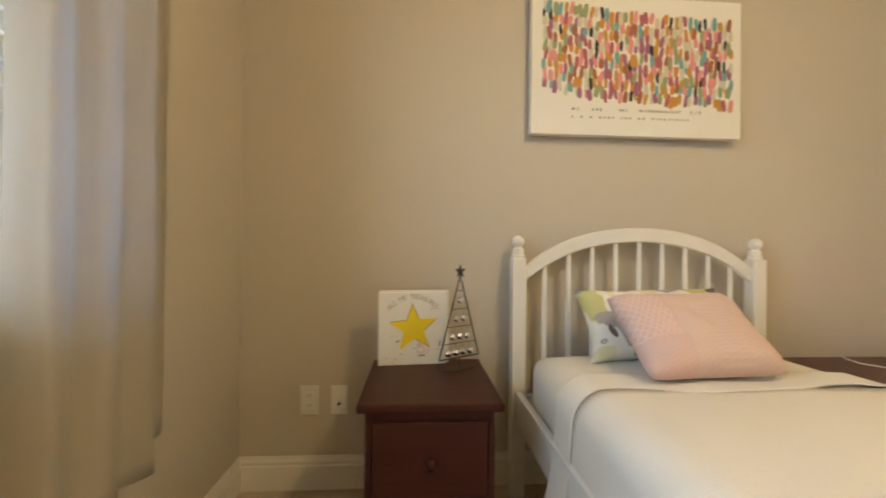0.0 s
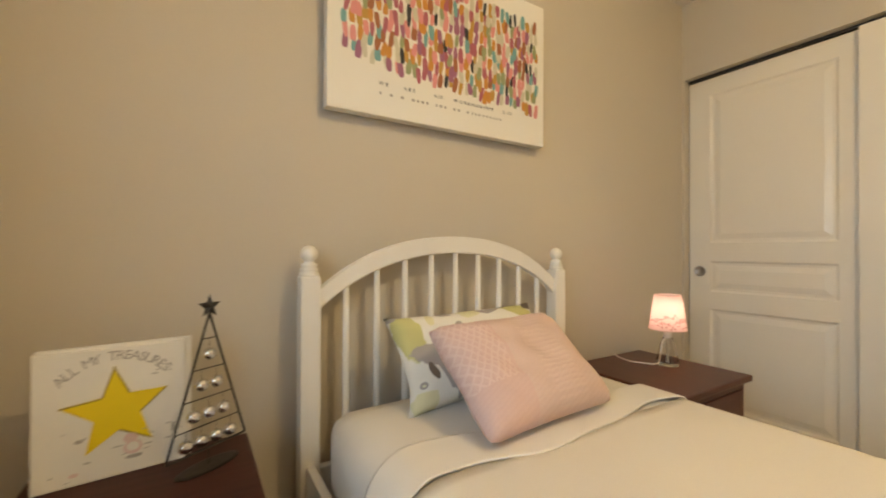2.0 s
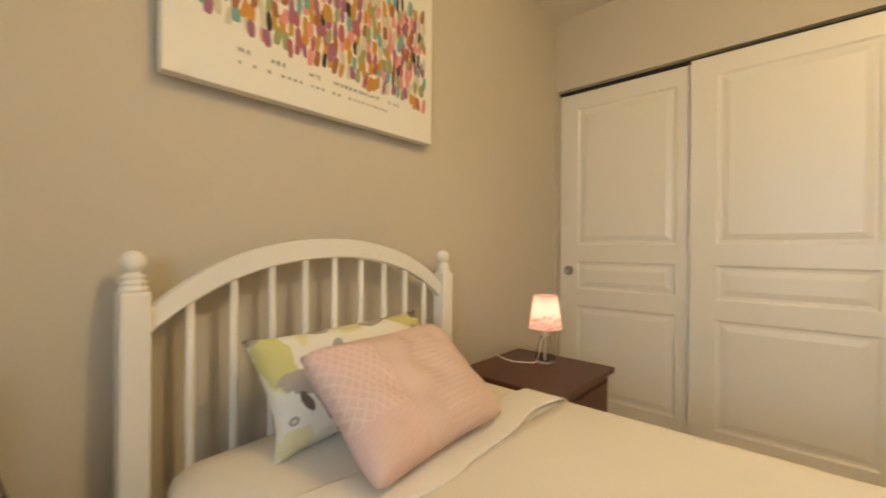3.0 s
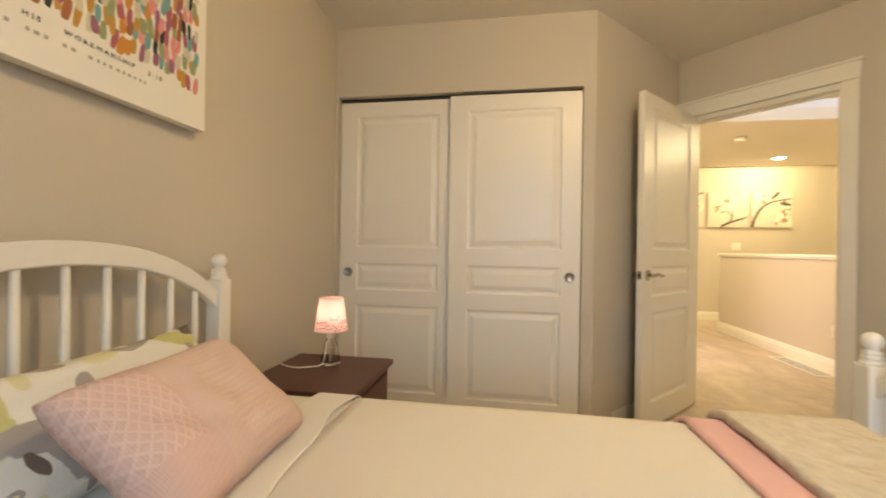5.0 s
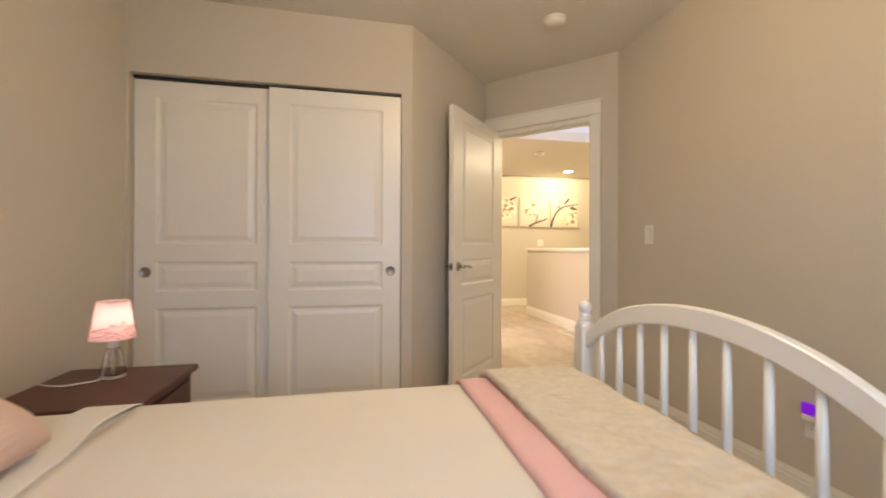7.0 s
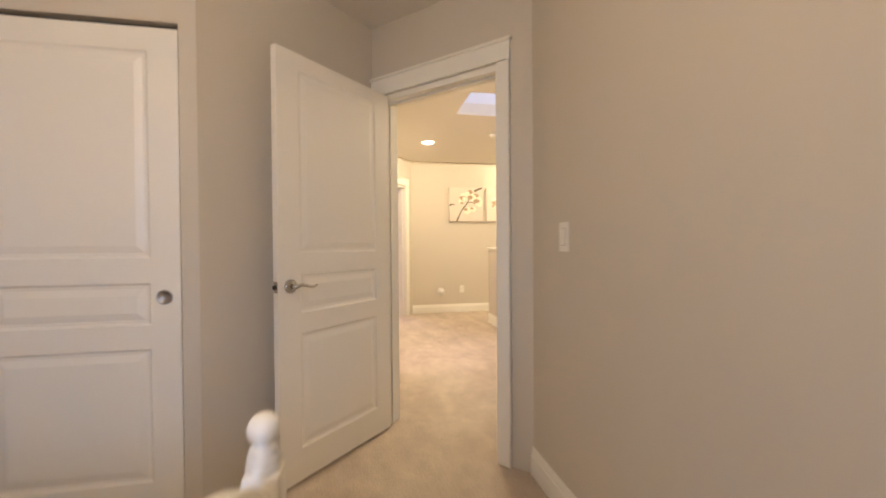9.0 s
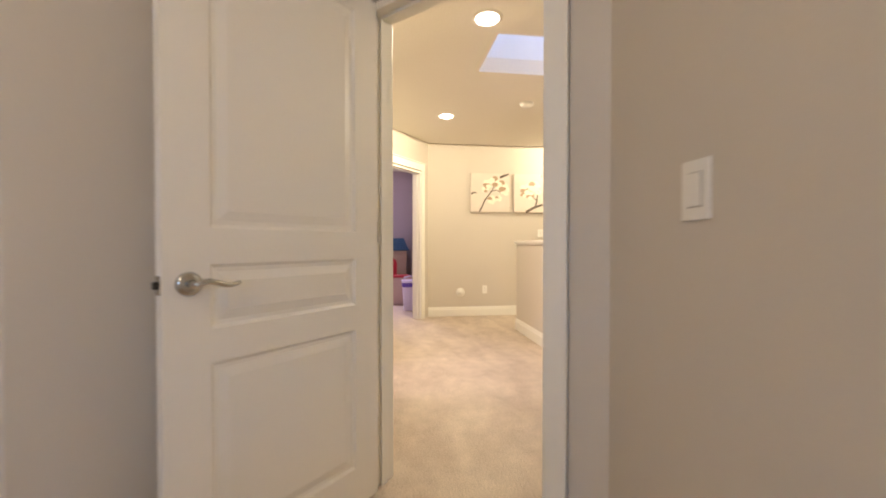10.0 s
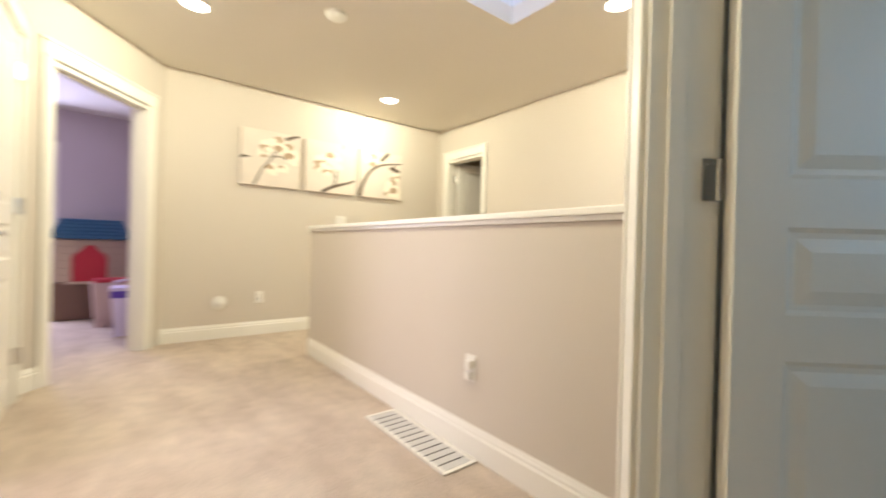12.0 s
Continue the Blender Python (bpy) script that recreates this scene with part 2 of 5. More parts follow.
def tube(pts, r, seg=10, bm=None, rs=None, closed=False):
    """A round bar along points."""
    bm = bm or bmesh.new()
    P = [Vector(p) for p in pts]
    rings = []
    for i, p in enumerate(P):
        t = (P[min(i + 1, len(P) - 1)] - P[max(i - 1, 0)]).normalized()
        a = t.orthogonal().normalized() if i == 0 else (prev - t * prev.dot(t)).normalized()
        prev = a
        b = t.cross(a)
        rr = rs[i] if rs else r
        rings.append([bm.verts.new(p + rr * (math.cos(2 * math.pi * k / seg) * a + math.sin(2 * math.pi * k / seg) * b)) for k in range(seg)])
    for A, B in zip(rings, rings[1:]):
        for k in range(seg):
            bm.faces.new((A[k], A[(k + 1) % seg], B[(k + 1) % seg], B[k]))
    bm.faces.new(rings[0][::-1]); bm.faces.new(rings[-1])
    return bm


def wall(name, A, B, t, side, holes=(), z1=2.44, label="", material=None):
    """A wall whose seen face runs from A to B; its thickness t lies to the left (side 1) or right (side -1). holes: (from, to, low, high) along it."""
    A, B = Vector(A), Vector(B)
    d = (B - A).normalized()
    n = Vector((-d.y, d.x)) * side * t
    bm = bmesh.new()

    def piece(s0, s1, a, b):
        if s1 - s0 > 1e-4 and b - a > 1e-4:
            p, q = A + d * s0, A + d * s1
            pts = [p, q, q + n, p + n]
            add_prism(bm, [(v.x, v.y) for v in (pts if side > 0 else pts[::-1])], a, b)
    s = 0.0
    for h0, h1, a, b in sorted(holes):
        piece(s, h0, 0, z1)
        piece(h0, h1, 0, a)
        piece(h0, h1, b, z1)
        s = h1
    piece(s, (B - A).length, 0, z1)
    return tagged(finish(name, bm, material or WALL), label or "beige painted plaster wall", "wall", kind="structure")


def skirting(A, B, side, h=0.135, t=0.016, label="white painted moulded baseboard along the wall"):
    """Baseboard along A to B, standing out to the given side."""
    A, B = Vector(A), Vector(B)
    L = (B - A).length
    a = math.atan2(B.y - A.y, B.x - A.x)
    prof = [(0.001, 0.002), (t, 0.002), (t, h * 0.72), (t * 0.7, h * 0.76), (t * 0.75, h * 0.84), (t * 0.45, h * 0.93), (t * 0.35, h), (0.001, h)]
    bm = bmesh.new()
    e = [[bm.verts.new((x, side * o, z)) for o, z in prof] for x in (0, L)]
    k = len(prof)
    for i in range(k):
        bm.faces.new((e[0][i], e[0][(i + 1) % k], e[1][(i + 1) % k], e[1][i]))
    bm.faces.new(e[0]); bm.faces.new(e[1][::-1])
    ob = finish("baseboard", bm, TRIM)
    ob.matrix_world = pose(A.x, A.y, 0, 0, 0, math.degrees(a))
    return tagged(ob, label, "baseboard", kind="structure")


def door_frame(name, m, w, h, depth, cw=0.072, label="white painted door casing with moulded edges", sides=(1, -1), stop=0.045):
    """Jambs, stops and casings of an opening. Local x runs along the wall from the opening's one edge, y=0 is one wall face, the wall fills y from -depth to 0."""
    t = thing(name, m, label, "door frame")
    t["kind"] = "structure"
    jt, ht = 0.016, 0.030
    for nm, x0, x1, z0, z1 in (("jamb", 0, jt, 0, h), ("jamb", w - jt, w, 0, h), ("head_jamb", jt, w - jt, h - ht, h)):
        part(nm, box(x0, x1, -depth - 0.001, 0.001, z0, z1, 0.002), TRIM, t)
    for nm, x0, x1, z0, z1 in (("stop", jt, jt + 0.011, 0, h - ht), ("stop", w - jt - 0.011, w - jt, 0, h - ht), ("head_stop", jt + 0.011, w - jt - 0.011, h - ht - 0.012, h - ht)):
        part(nm, box(x0, x1, -stop - 0.034, -stop, z0, z1, 0.002), TRIM, t)
    for sd in sides:
        y = 0.0 if sd > 0 else -depth
        ya, yb = sorted((y + sd * 0.0012, y + sd * 0.017))
        yc = sorted((y + sd * 0.0012, y + sd * 0.022))
        yd = sorted((y + sd * 0.0012, y + sd * 0.030))
        for x0, x1 in ((-cw + 0.005, 0.005), (w - 0.005, w + cw - 0.005)):
            bm = box(x0, x1, ya, yb, 0.0, h + 0.004, 0.003)
            out = x0 < 0
            add_box(bm, *((x0, x0 + 0.014) if out else (x1 - 0.014, x1)), yc[0], yc[1], 0.0, h + 0.004, 0.003)
            part("side_casing", bm, TRIM, t)
        bm = box(-cw + 0.001, w + cw - 0.001, yc[0], yc[1], h + 0.004, h + 0.096, 0.003)
        add_box(bm, -cw - 0.008, w + cw + 0.008, yd[0], yd[1], h + 0.096, h + 0.112, 0.004)
        part("head_casing", bm, TRIM, t)
    return t


PANELS = ((0.15, 0.69), (0.785, 0.965), (1.065, 1.915))


def leaf_mesh(w, h, th, stile=0.105, panels=PANELS):
    """A moulded three-panel leaf: x from 0 to w, thickness from -th/2 to th/2 in y."""
    bm = bmesh.new()
    rows = ((0.0, 0.0), (0.010, -0.007), (0.022, -0.008), (0.050, -0.0015))
    for s in (1, -1):
        y0 = s * th / 2

        def quad(a, b, c, d2):
            bm.faces.new([bm.verts.new(p) for p in (a, b, c, d2)])

        def flat(xa, xb, za, zb):
            quad((xa, y0, za), (xb, y0, za), (xb, y0, zb), (xa, y0, zb))
        flat(0, stile, 0, h); flat(w - stile, w, 0, h)
        zs = 0.0
        for a, b in panels:
            flat(stile, w - stile, zs, a)
            zs = b
            prev = None
            for o, dp in rows:
                r = [bm.verts.new((x, y0 + s * dp, z)) for x, z in ((stile + o, a + o), (w - stile - o, a + o), (w - stile - o, b - o), (stile + o, b - o))]
                if prev:
                    for i in range(4):
                        bm.faces.new((prev[i], prev[(i + 1) % 4], r[(i + 1) % 4], r[i]))
                prev = r
            bm.faces.new(prev)
        flat(stile, w - stile, zs, h)
    k = th / 2
    for a, b in (((0, 0), (w, 0)), ((w, 0), (w, h)), ((w, h), (0, h)), ((0, h), (0, 0))):
        bm.faces.new([bm.verts.new(p) for p in ((a[0], -k, a[1]), (b[0], -k, b[1]), (b[0], k, b[1]), (a[0], k, a[1]))])
    bmesh.ops.remove_doubles(bm, verts=bm.verts, dist=0.0004)
    return bm


def lever(parent, x, z, th, sides=(1, -1), way=1):
    """Lever handles: rose, neck and a curved lever pointing along way."""
    for s in sides:
        h = part("handle", tube([(x, s * (th / 2 + 0.006), z), (x, s * (th / 2 + 0.03), z), (x, s * (th / 2 + 0.048), z)], 0.010, 12), CHROME, parent, "satin nickel lever handle", True)
        bm = lathe([(0, 0), (0.033, 0.0), (0.033, 0.005), (0.026, 0.011), (0.012, 0.013), (0, 0.013)], 28)
        bmesh.ops.transform(bm, matrix=pose(x, s * (th / 2 + 0.001), z, -90 * s), verts=bm.verts)
        part("rose", bm, CHROME, h, "", True)
        p = [(x + way * d, s * (th / 2 + 0.046 + 0.004 * math.sin(d * 30)), z + 0.007 * math.sin(d / 0.115 * 2 * math.pi)) for d in (-0.006, 0.012, 0.03, 0.05, 0.07, 0.09, 0.105, 0.115)]
        part("lever", tube(p, 0.008, 10, rs=[0.009, 0.010, 0.009, 0.008, 0.0075, 0.007, 0.0065, 0.005]), CHROME, h, "", True)


def hinge(parent, x, y, z, turn=0, wing=1):
    """A butt hinge at the leaf's edge: two leaves and a barrel."""
    bm = bmesh.new()
    add_box(bm, -0.034, -0.002, -0.0015, 0.0015, -0.045, 0.045, 0.0006)
    add_box(bm, -0.0015, 0.0015, 0.002, 0.032, -0.045, 0.045, 0.0006)
    for k in range(5):
        lathe([(0, -0.045 + 0.018 * k), (0.0062, -0.0448 + 0.018 * k), (0.0062, -0.0275 + 0.018 * k), (0, -0.0272 + 0.018 * k)], 12, bm=bm)
    for sx in (-0.012, -0.026):
        for sz in (-0.032, 0.032):
            add_box(bm, sx - 0.003, sx + 0.003, -0.0025, 0.0025, sz - 0.003, sz + 0.003, 0.001)
    bmesh.ops.transform(bm, matrix=pose(x, y, z, 0, 0, turn), verts=bm.verts)
    return part("hinge", bm, CHROME, parent, "satin nickel hinge")

# ---- the large structure ----
NY, WX, SY, CX = 2.03, -0.47, -0.995, 2.765   # bedroom: north wall, west wall, south wall, closet front
VD, VH = 2.666, 2.786                          # diagonal door wall: bedroom face, hall face
UR = 2.300                                     # closet return wall
HN, HX, HS, HW = -0.23, 7.385, -3.977, -1.925  # hall: north wall, far wall, south wall, half wall
UB, VB1 = 1.357, 3.735                         # second diagonal wall (bathroom door), its end

floor = tagged(finish("floor", add_prism(bmesh.new(), [(-0.7, -4.2), (10.0, -4.2), (10.0, 2.3), (-0.7, 2.3)], -0.12, 0.0), CARPET), "beige cut-pile carpet covering the floor", "carpet", kind="structure")

SKX0, SKX1, SKY0, SKY1 = 4.39, 4.99, -2.74, -1.13
bm = bmesh.new()
for a, b, c, d in ((-0.7, SKX0, -4.2, 2.3), (SKX1, 10.0, -4.2, 2.3), (SKX0, SKX1, -4.2, SKY0), (SKX0, SKX1, SKY1, 2.3)):
    add_box(bm, a, b, c, d, 2.44, 2.56)
tagged(finish("ceiling", bm, CEIL), "off-white painted ceiling with fine texture", "ceiling", kind="structure")
# skylight shaft above the hall
SHAFT = mat("shaft_paint", (0.80, 0.80, 0.80), 0.8, scale=60, vary=0.02, bump=0.1)
bm = bmesh.new()
for a, b, c, d in ((SKX0 - 0.05, SKX0, SKY0 - 0.05, SKY1 + 0.05), (SKX1, SKX1 + 0.05, SKY0 - 0.05, SKY1 + 0.05), (SKX0, SKX1, SKY0 - 0.05, SKY0), (SKX0, SKX1, SKY1, SKY1 + 0.05)):
    add_box(bm, a, b, c, d, 2.561, 3.05)
sky = thing("skylight", pose(0, 0, 0), "white skylight shaft in the ceiling with pale blue sky", "skylight")
sky["kind"] = "structure"
part("shaft", bm, SHAFT, sky)
part("window_frame", add_box(add_box(add_box(box(SKX0, SKX0 + 0.03, SKY0, SKY1, 3.0, 3.05), SKX1 - 0.03, SKX1, SKY0, SKY1, 3.0, 3.05), SKX0 + 0.03, SKX1 - 0.03, SKY0, SKY0 + 0.03, 3.0, 3.05), SKX0 + 0.03, SKX1 - 0.03, SKY1 - 0.03, SKY1, 3.0, 3.05), TRIM, sky)
pane = part("pane", box(SKX0 + 0.03, SKX1 - 0.03, SKY0 + 0.03, SKY1 - 0.03, 3.02, 3.03), GLASS, sky)
pane.visible_shadow = False
lamp("skylight_daylight", "AREA", ((SKX0 + SKX1) / 2, (SKY0 + SKY1) / 2, 3.10), 12, (0.58, 0.72, 1.0), 0.56, ((SKX0 + SKX1) / 2, (SKY0 + SKY1) / 2, 0), 1.55)

WIN = (0.02, 1.16, 0.86, 2.10)  # bedroom window: y from, y to, z from, z to
wall("wall_west", (WX, SY - 0.12), (WX, NY + 0.12), 0.14, 1, [(WIN[0] - SY + 0.12, WIN[1] - SY + 0.12, WIN[2], WIN[3])])
wall("wall_north", (WX, NY), (3.6, NY), 0.12, 1)
wall("wall_closet_front", (CX, NY), (CX, 0.46), 0.10, 1, [(NY - 2.018, NY - 0.527, 0, 2.010)])
wall("wall_closet_return", (CX, 0.46), D(UR, VH), 0.10, 1)
wall("wall_closet_back", (3.5, NY), (3.5, 0.0), 0.10, 1)
DU0, DU1, DH = 1.437, 2.220, 2.015
wall("wall_bedroom_door", D((CX - 0.005 + SY + 0.02) / R2 - 0.02, VD), D(UR, VD), 0.12, -1, [(DU0 - (CX - 0.005 + SY + 0.02) / R2 + 0.02, DU1 - (CX - 0.005 + SY + 0.02) / R2 + 0.02, 0, DH)])
wall("wall_south", (WX, SY), (2.775, SY), 0.12, -1)

wall("wall_hall_north", (3.64, HN), (6.43, HN), 0.12, 1, [(4.47 - 3.64, 5.25 - 3.64, 0, 2.02), (5.56 - 3.64, 6.28 - 3.64, 0, 2.02)])
FD = Vector((HX - 6.43, -0.95 - HN)).normalized()
FL = Vector((HX - 6.43, -0.95 - HN)).length
FS0, FS1 = 0.172, 1.01
wall("wall_hall_corner", (6.43, HN), (HX, -0.95), 0.12, 1, [(FS0, FS1, 0, 2.02)])
wall("wall_hall_far", (HX, -0.95), (HX, HS - 0.12), 0.12, 1)
SD0, SD1 = 6.53, 7.18
wall("wall_hall_south", (HX, HS), (3.4, HS), 0.12, 1, [(HX - SD1, HX - SD0, 0, 2.03)])
WB0, WB1 = 2.925, 3.635
wall("wall_bathroom_door", D(UB, VH - 0.06), D(UB, VB1), 0.138, -1, [(WB0 - VH + 0.06, WB1 - VH + 0.06, 0, 2.02)])
wall("wall_stair_end", (3.60, D(UB, VB1)[1]), (3.60, HS), 0.12, -1)

# half wall round the stairs, with a moulded cap
tagged(finish("half_wall", box(3.60, 6.43, HW - 0.12, HW, 0, 1.019), WALL), "beige painted half wall beside the stairs", "half wall", kind="structure")
bm = box(3.601, 6.455, HW - 0.145, HW + 0.025, 1.038, 1.065, 0.006)
add_box(bm, 3.601, 6.445, HW - 0.135, HW + 0.014, 1.0195, 1.038, 0.004)
tagged(finish("half_wall_cap", bm, TRIM), "white painted moulded cap on the half wall", "trim", kind="structure")

# rooms seen through the open doors
LIL = mat("lilac_wall_paint", (0.50, 0.43, 0.43), 0.8, scale=120, vary=0.02, bump=0.06)
wall("wall_playroom_far", (9.70, 2.0), (9.70, -1.0), 0.12, 1, [(0.9, 2.07, 0.85, 2.05)], material=LIL, label="mauve grey painted wall")
wall("wall_playroom_south", (HX + 0.125, -0.88), (9.70, -0.88), 0.10, -1, material=LIL, label="mauve grey painted wall")
wall("wall_playroom_north", (6.3, 2.0), (9.70, 2.0), 0.12, 1, material=LIL, label="mauve grey painted wall")
wall("wall_playroom_west", (6.46, -0.11), (6.46, 2.0), 0.06, 1, material=LIL, label="mauve grey painted wall")
wall("wall_north_room_west", (4.2, -0.11), (4.2, 2.0), 0.1, 1)
wall("wall_north_room_east", (5.42, -0.11), (5.42, 2.0), 0.08, -1)
wall("wall_north_room_back", (4.2, 2.0), (6.46, 2.0), 0.12, 1)
wall("wall_bathroom_west", (1.4, SY - 0.12), (1.4, -3.6), 0.12, -1)
wall("wall_bathroom_south", (1.4, -3.6), (3.48, -3.6), 0.12, -1)
wall("wall_south_room_back", (6.2, -5.6), (7.6, -5.6), 0.1, -1)
wall("wall_south_room_west", (6.2, -4.1), (6.2, -5.6), 0.1, -1)
wall("wall_south_room_east", (7.5, -4.1), (7.5, -5.6), 0.1, 1)
tagged(finish("floor_south_room", box(6.1, 7.6, -5.7, -4.2, -0.12, 0.0), CARPET), "beige carpet in the dark room", "carpet", kind="structure")
tagged(finish("ceiling_south_room", box(6.1, 7.6, -5.7, -4.2, 2.44, 2.5), CEIL), "off-white ceiling of the dark room", "ceiling", kind="structure")

# baseboards
skirting((WX, NY), (CX, NY), -1)
skirting((WX, SY), (WX, NY), -1)
skirting((WX, SY), (2.775, SY), 1)
skirting(D(UR, (CX - 0.46) / R2), D(UR, VD), -1)
skirting((6.43, HW), (3.62, HW), -1)
skirting((6.43, HW - 0.12), (6.43, HW), -1)
skirting((HX, -0.95), (HX, HS), -1)
skirting((3.75, HN), (4.41, HN), -1)
skirting((5.31, HN), (5.50, HN), -1)
skirting((6.34, HN), (6.43, HN), -1)
skirting((6.43, HN), (6.43 + FD.x * (FS0 - 0.07), HN + FD.y * (FS0 - 0.07)), -1)
skirting((HX, HS), (HX - 0.13, HS), -1)
skirting((6.46, HS), (3.62, HS), -1)
skirting((9.70, -0.88), (HX + 0.13, -0.88), -1)
skirting((9.70, 2.0), (9.70, -0.88), -1)

# ---- doors ----
ux, uy = D(DU0, VD)
door_frame("door_frame", pose(ux, uy, 0, 0, 0, 45), DU1 - DU0, DH, 0.12, cw=0.070, label="white painted casing round the bedroom doorway")
_st = part("strike_plate", box(0.0145, 0.0175, -0.036, -0.006, 0.90, 0.96, 0.001), CHROME, bpy.data.objects["door_frame"], "satin nickel strike plate")
DW = DU1 - DU0 - 0.013
hx, hy = D(DU1 - 0.02, VD - 0.004)
bed_door = thing("door", pose(hx, hy, 0.012, 0, 0, 137.2), "open white painted three-panel bedroom door with lever handle", "door")
lf = part("leaf", leaf_mesh(DW, 1.99, 0.035, 0.118), DOORP, bed_door)
lf.location = (0.004, 0.0175, 0)
for c in (lf,):
    lever(c, DW - 0.062, 0.915, 0.035, way=-1)
part("latch", box(DW - 0.0005, DW + 0.003, -0.012, 0.012, 0.89, 0.94, 0.001), CHROME, lf, "satin nickel latch plate")
part("latch_bolt", box(DW + 0.003, DW + 0.014, -0.007, 0.007, 0.905, 0.925, 0.003), IRON, lf, "dark metal latch bolt")
for z in (0.25, 1.07, 1.80):
    hinge(bed_door, 0.0, -0.002, z, 0)

# bathroom door, swung into the bathroom
ux, uy = D(UB, WB0)
door_frame("door_frame", pose(ux, uy, 0, 0, 0, -45), WB1 - WB0, DH, 0.138, label="white painted casing round the bathroom doorway", stop=0.038)
hx, hy = D(UB - 0.143, WB1 - 0.018)
bath_door = thing("door", pose(hx, hy, 0.012, 0, 0, 229), "open white three-panel bathroom door lit by daylight", "door")
lf = part("leaf", leaf_mesh(0.67, 1.99, 0.035), DOORP, bath_door)
lf.location = (0.016, -0.0175, 0)
lever(lf, 0.61, 0.915, 0.035, way=-1)
for z in (0.25, 1.065, 1.80):
    hinge(bath_door, 0.0, -0.004, z, 0)

# closet sliding doors
CD = ((1.262, 2.012, CX + 0.062), (0.532, 1.300, CX + 0.022))
for i, (y0, y1, x) in enumerate(CD):
    t = thing("closet_door", pose(x, y1, 0.012, 0, 0, -90), "white three-panel sliding closet door with round nickel pull", "closet door", "closet doors")
    lf = part("leaf", leaf_mesh(y1 - y0, 1.975, 0.032, 0.11, ((0.15, 0.69), (0.785, 0.955), (1.055, 1.885))), DOORP, t)
    px = 0.058 if i == 0 else y1 - y0 - 0.06
    bm = lathe([(0, -0.002), (0.018, -0.002), (0.022, 0.0005), (0.0275, 0.0035), (0.030, 0.003), (0.030, 0.0), (0, 0.0)], 28)
    bmesh.ops.transform(bm, matrix=pose(px, -0.0165, 0.897, 90), verts=bm.verts)
    part("finger_pull", bm, SATIN, t, "round satin nickel finger pull", True)
# track in the dark gap colour paints the shade above the closet doors
tagged(finish("closet_track", box(CX + 0.042, CX + 0.05, 0.53, 2.015, 1.995, 2.009), DARK), "sliding door track in the closet head, coloured dark like the shaded gap", "trim", kind="structure")

# hall doors
door_frame("door_frame", pose(4.47, HN - 0.0, 0, 0, 0, 0), 0.78, DH, -0.0 + 0.12, label="white painted casing round a hall doorway", sides=(1,))
bpy.data.objects["door_frame.002"].matrix_world = pose(5.25, HN, 0, 0, 0, 180)
t = thing("door", pose(5.232, HN + 0.125, 0.012, 0, 0, 80), "white three-panel door standing open inside a room", "door")
lf = part("leaf", leaf_mesh(0.735, 1.99, 0.035), DOORP, t)
lf.location = (0.008, 0.0175, 0)
for z in (0.25, 1.07, 1.80):
    hinge(t, 0.0, 0.0, z, -90)
door_frame("door_frame", pose(6.28, HN, 0, 0, 0, 180), 0.72, DH, 0.12, label="white painted casing round the linen closet", sides=(1,))
t = thing("door", pose(6.262, HN - 0.004, 0.012, 0, 0, 180), "closed white three-panel linen closet door with lever handle", "door")
lf = part("leaf", leaf_mesh(0.68, 1.99, 0.035), DOORP, t)
lf.location = (0.002, -0.02, 0)
lever(lf, 0.62, 0.915, 0.035, sides=(1,), way=-1)
for z in (0.25, 1.07, 1.80):
    hinge(t, 0.0, 0.002, z, 0)
fx, fy = 6.43 + FD.x * FS1, HN + FD.y * FS1
door_frame("door_frame", pose(fx, fy, 0, 0, 0, math.degrees(math.atan2(-FD.y, -FD.x))), FS1 - FS0, DH, 0.12, label="white painted casing round the playroom doorway")
door_frame("door_frame", pose(SD1, HS, 0, 0, 0, 180), SD1 - SD0, 2.03, 0.12, label="white painted casing round a dark doorway", sides=(1,))
bpy.data.objects["door_frame.005"].matrix_world = pose(SD0, HS, 0)
t = thing("door", pose(SD1 - 0.02, HS - 0.125, 0.012, 0, 0, 258), "white three-panel door open into a dark room", "door")
lf = part("leaf", leaf_mesh(0.60, 2.0, 0.035), DOORP, t)
lf.location = (0.006, -0.0175, 0)
for z in (0.25, 1.07, 1.80):
    hinge(t, 0.0, -0.004, z, 0)

# ---- bedroom window ----
y0, y1, z0, z1 = WIN
w = thing("window_1", pose(WX, 0, 0), "white framed bedroom window with lowered blinds", "window")
w["kind"] = "structure"
bm = box(-0.12, -0.07, y0, y0 + 0.05, z0, z1)
add_box(bm, -0.12, -0.07, y1 - 0.05, y1, z0, z1); add_box(bm, -0.12, -0.07, y0 + 0.05, y1 - 0.05, z0, z0 + 0.05)
add_box(bm, -0.12, -0.07, y0 + 0.05, y1 - 0.05, z1 - 0.05, z1); add_box(bm, -0.115, -0.075, y0 + 0.05, y1 - 0.05, 1.47, 1.51)
part("window_frame", bm, TRIM, w)
p = part("pane", box(-0.098, -0.094, y0 + 0.05, y1 - 0.05, z0 + 0.05, z1 - 0.05), GLASS, w)
p.visible_shadow = False
part("window_sill", box(-0.07, 0.045, y0 - 0.05, y1 + 0.05, z0 - 0.03, z0 - 0.002, 0.005), TRIM, w)
bl = thing("window_blind", pose(WX - 0.045, 0, 0), "white horizontal slat blind lowered over the window", "blind")
n = 26
sl = None
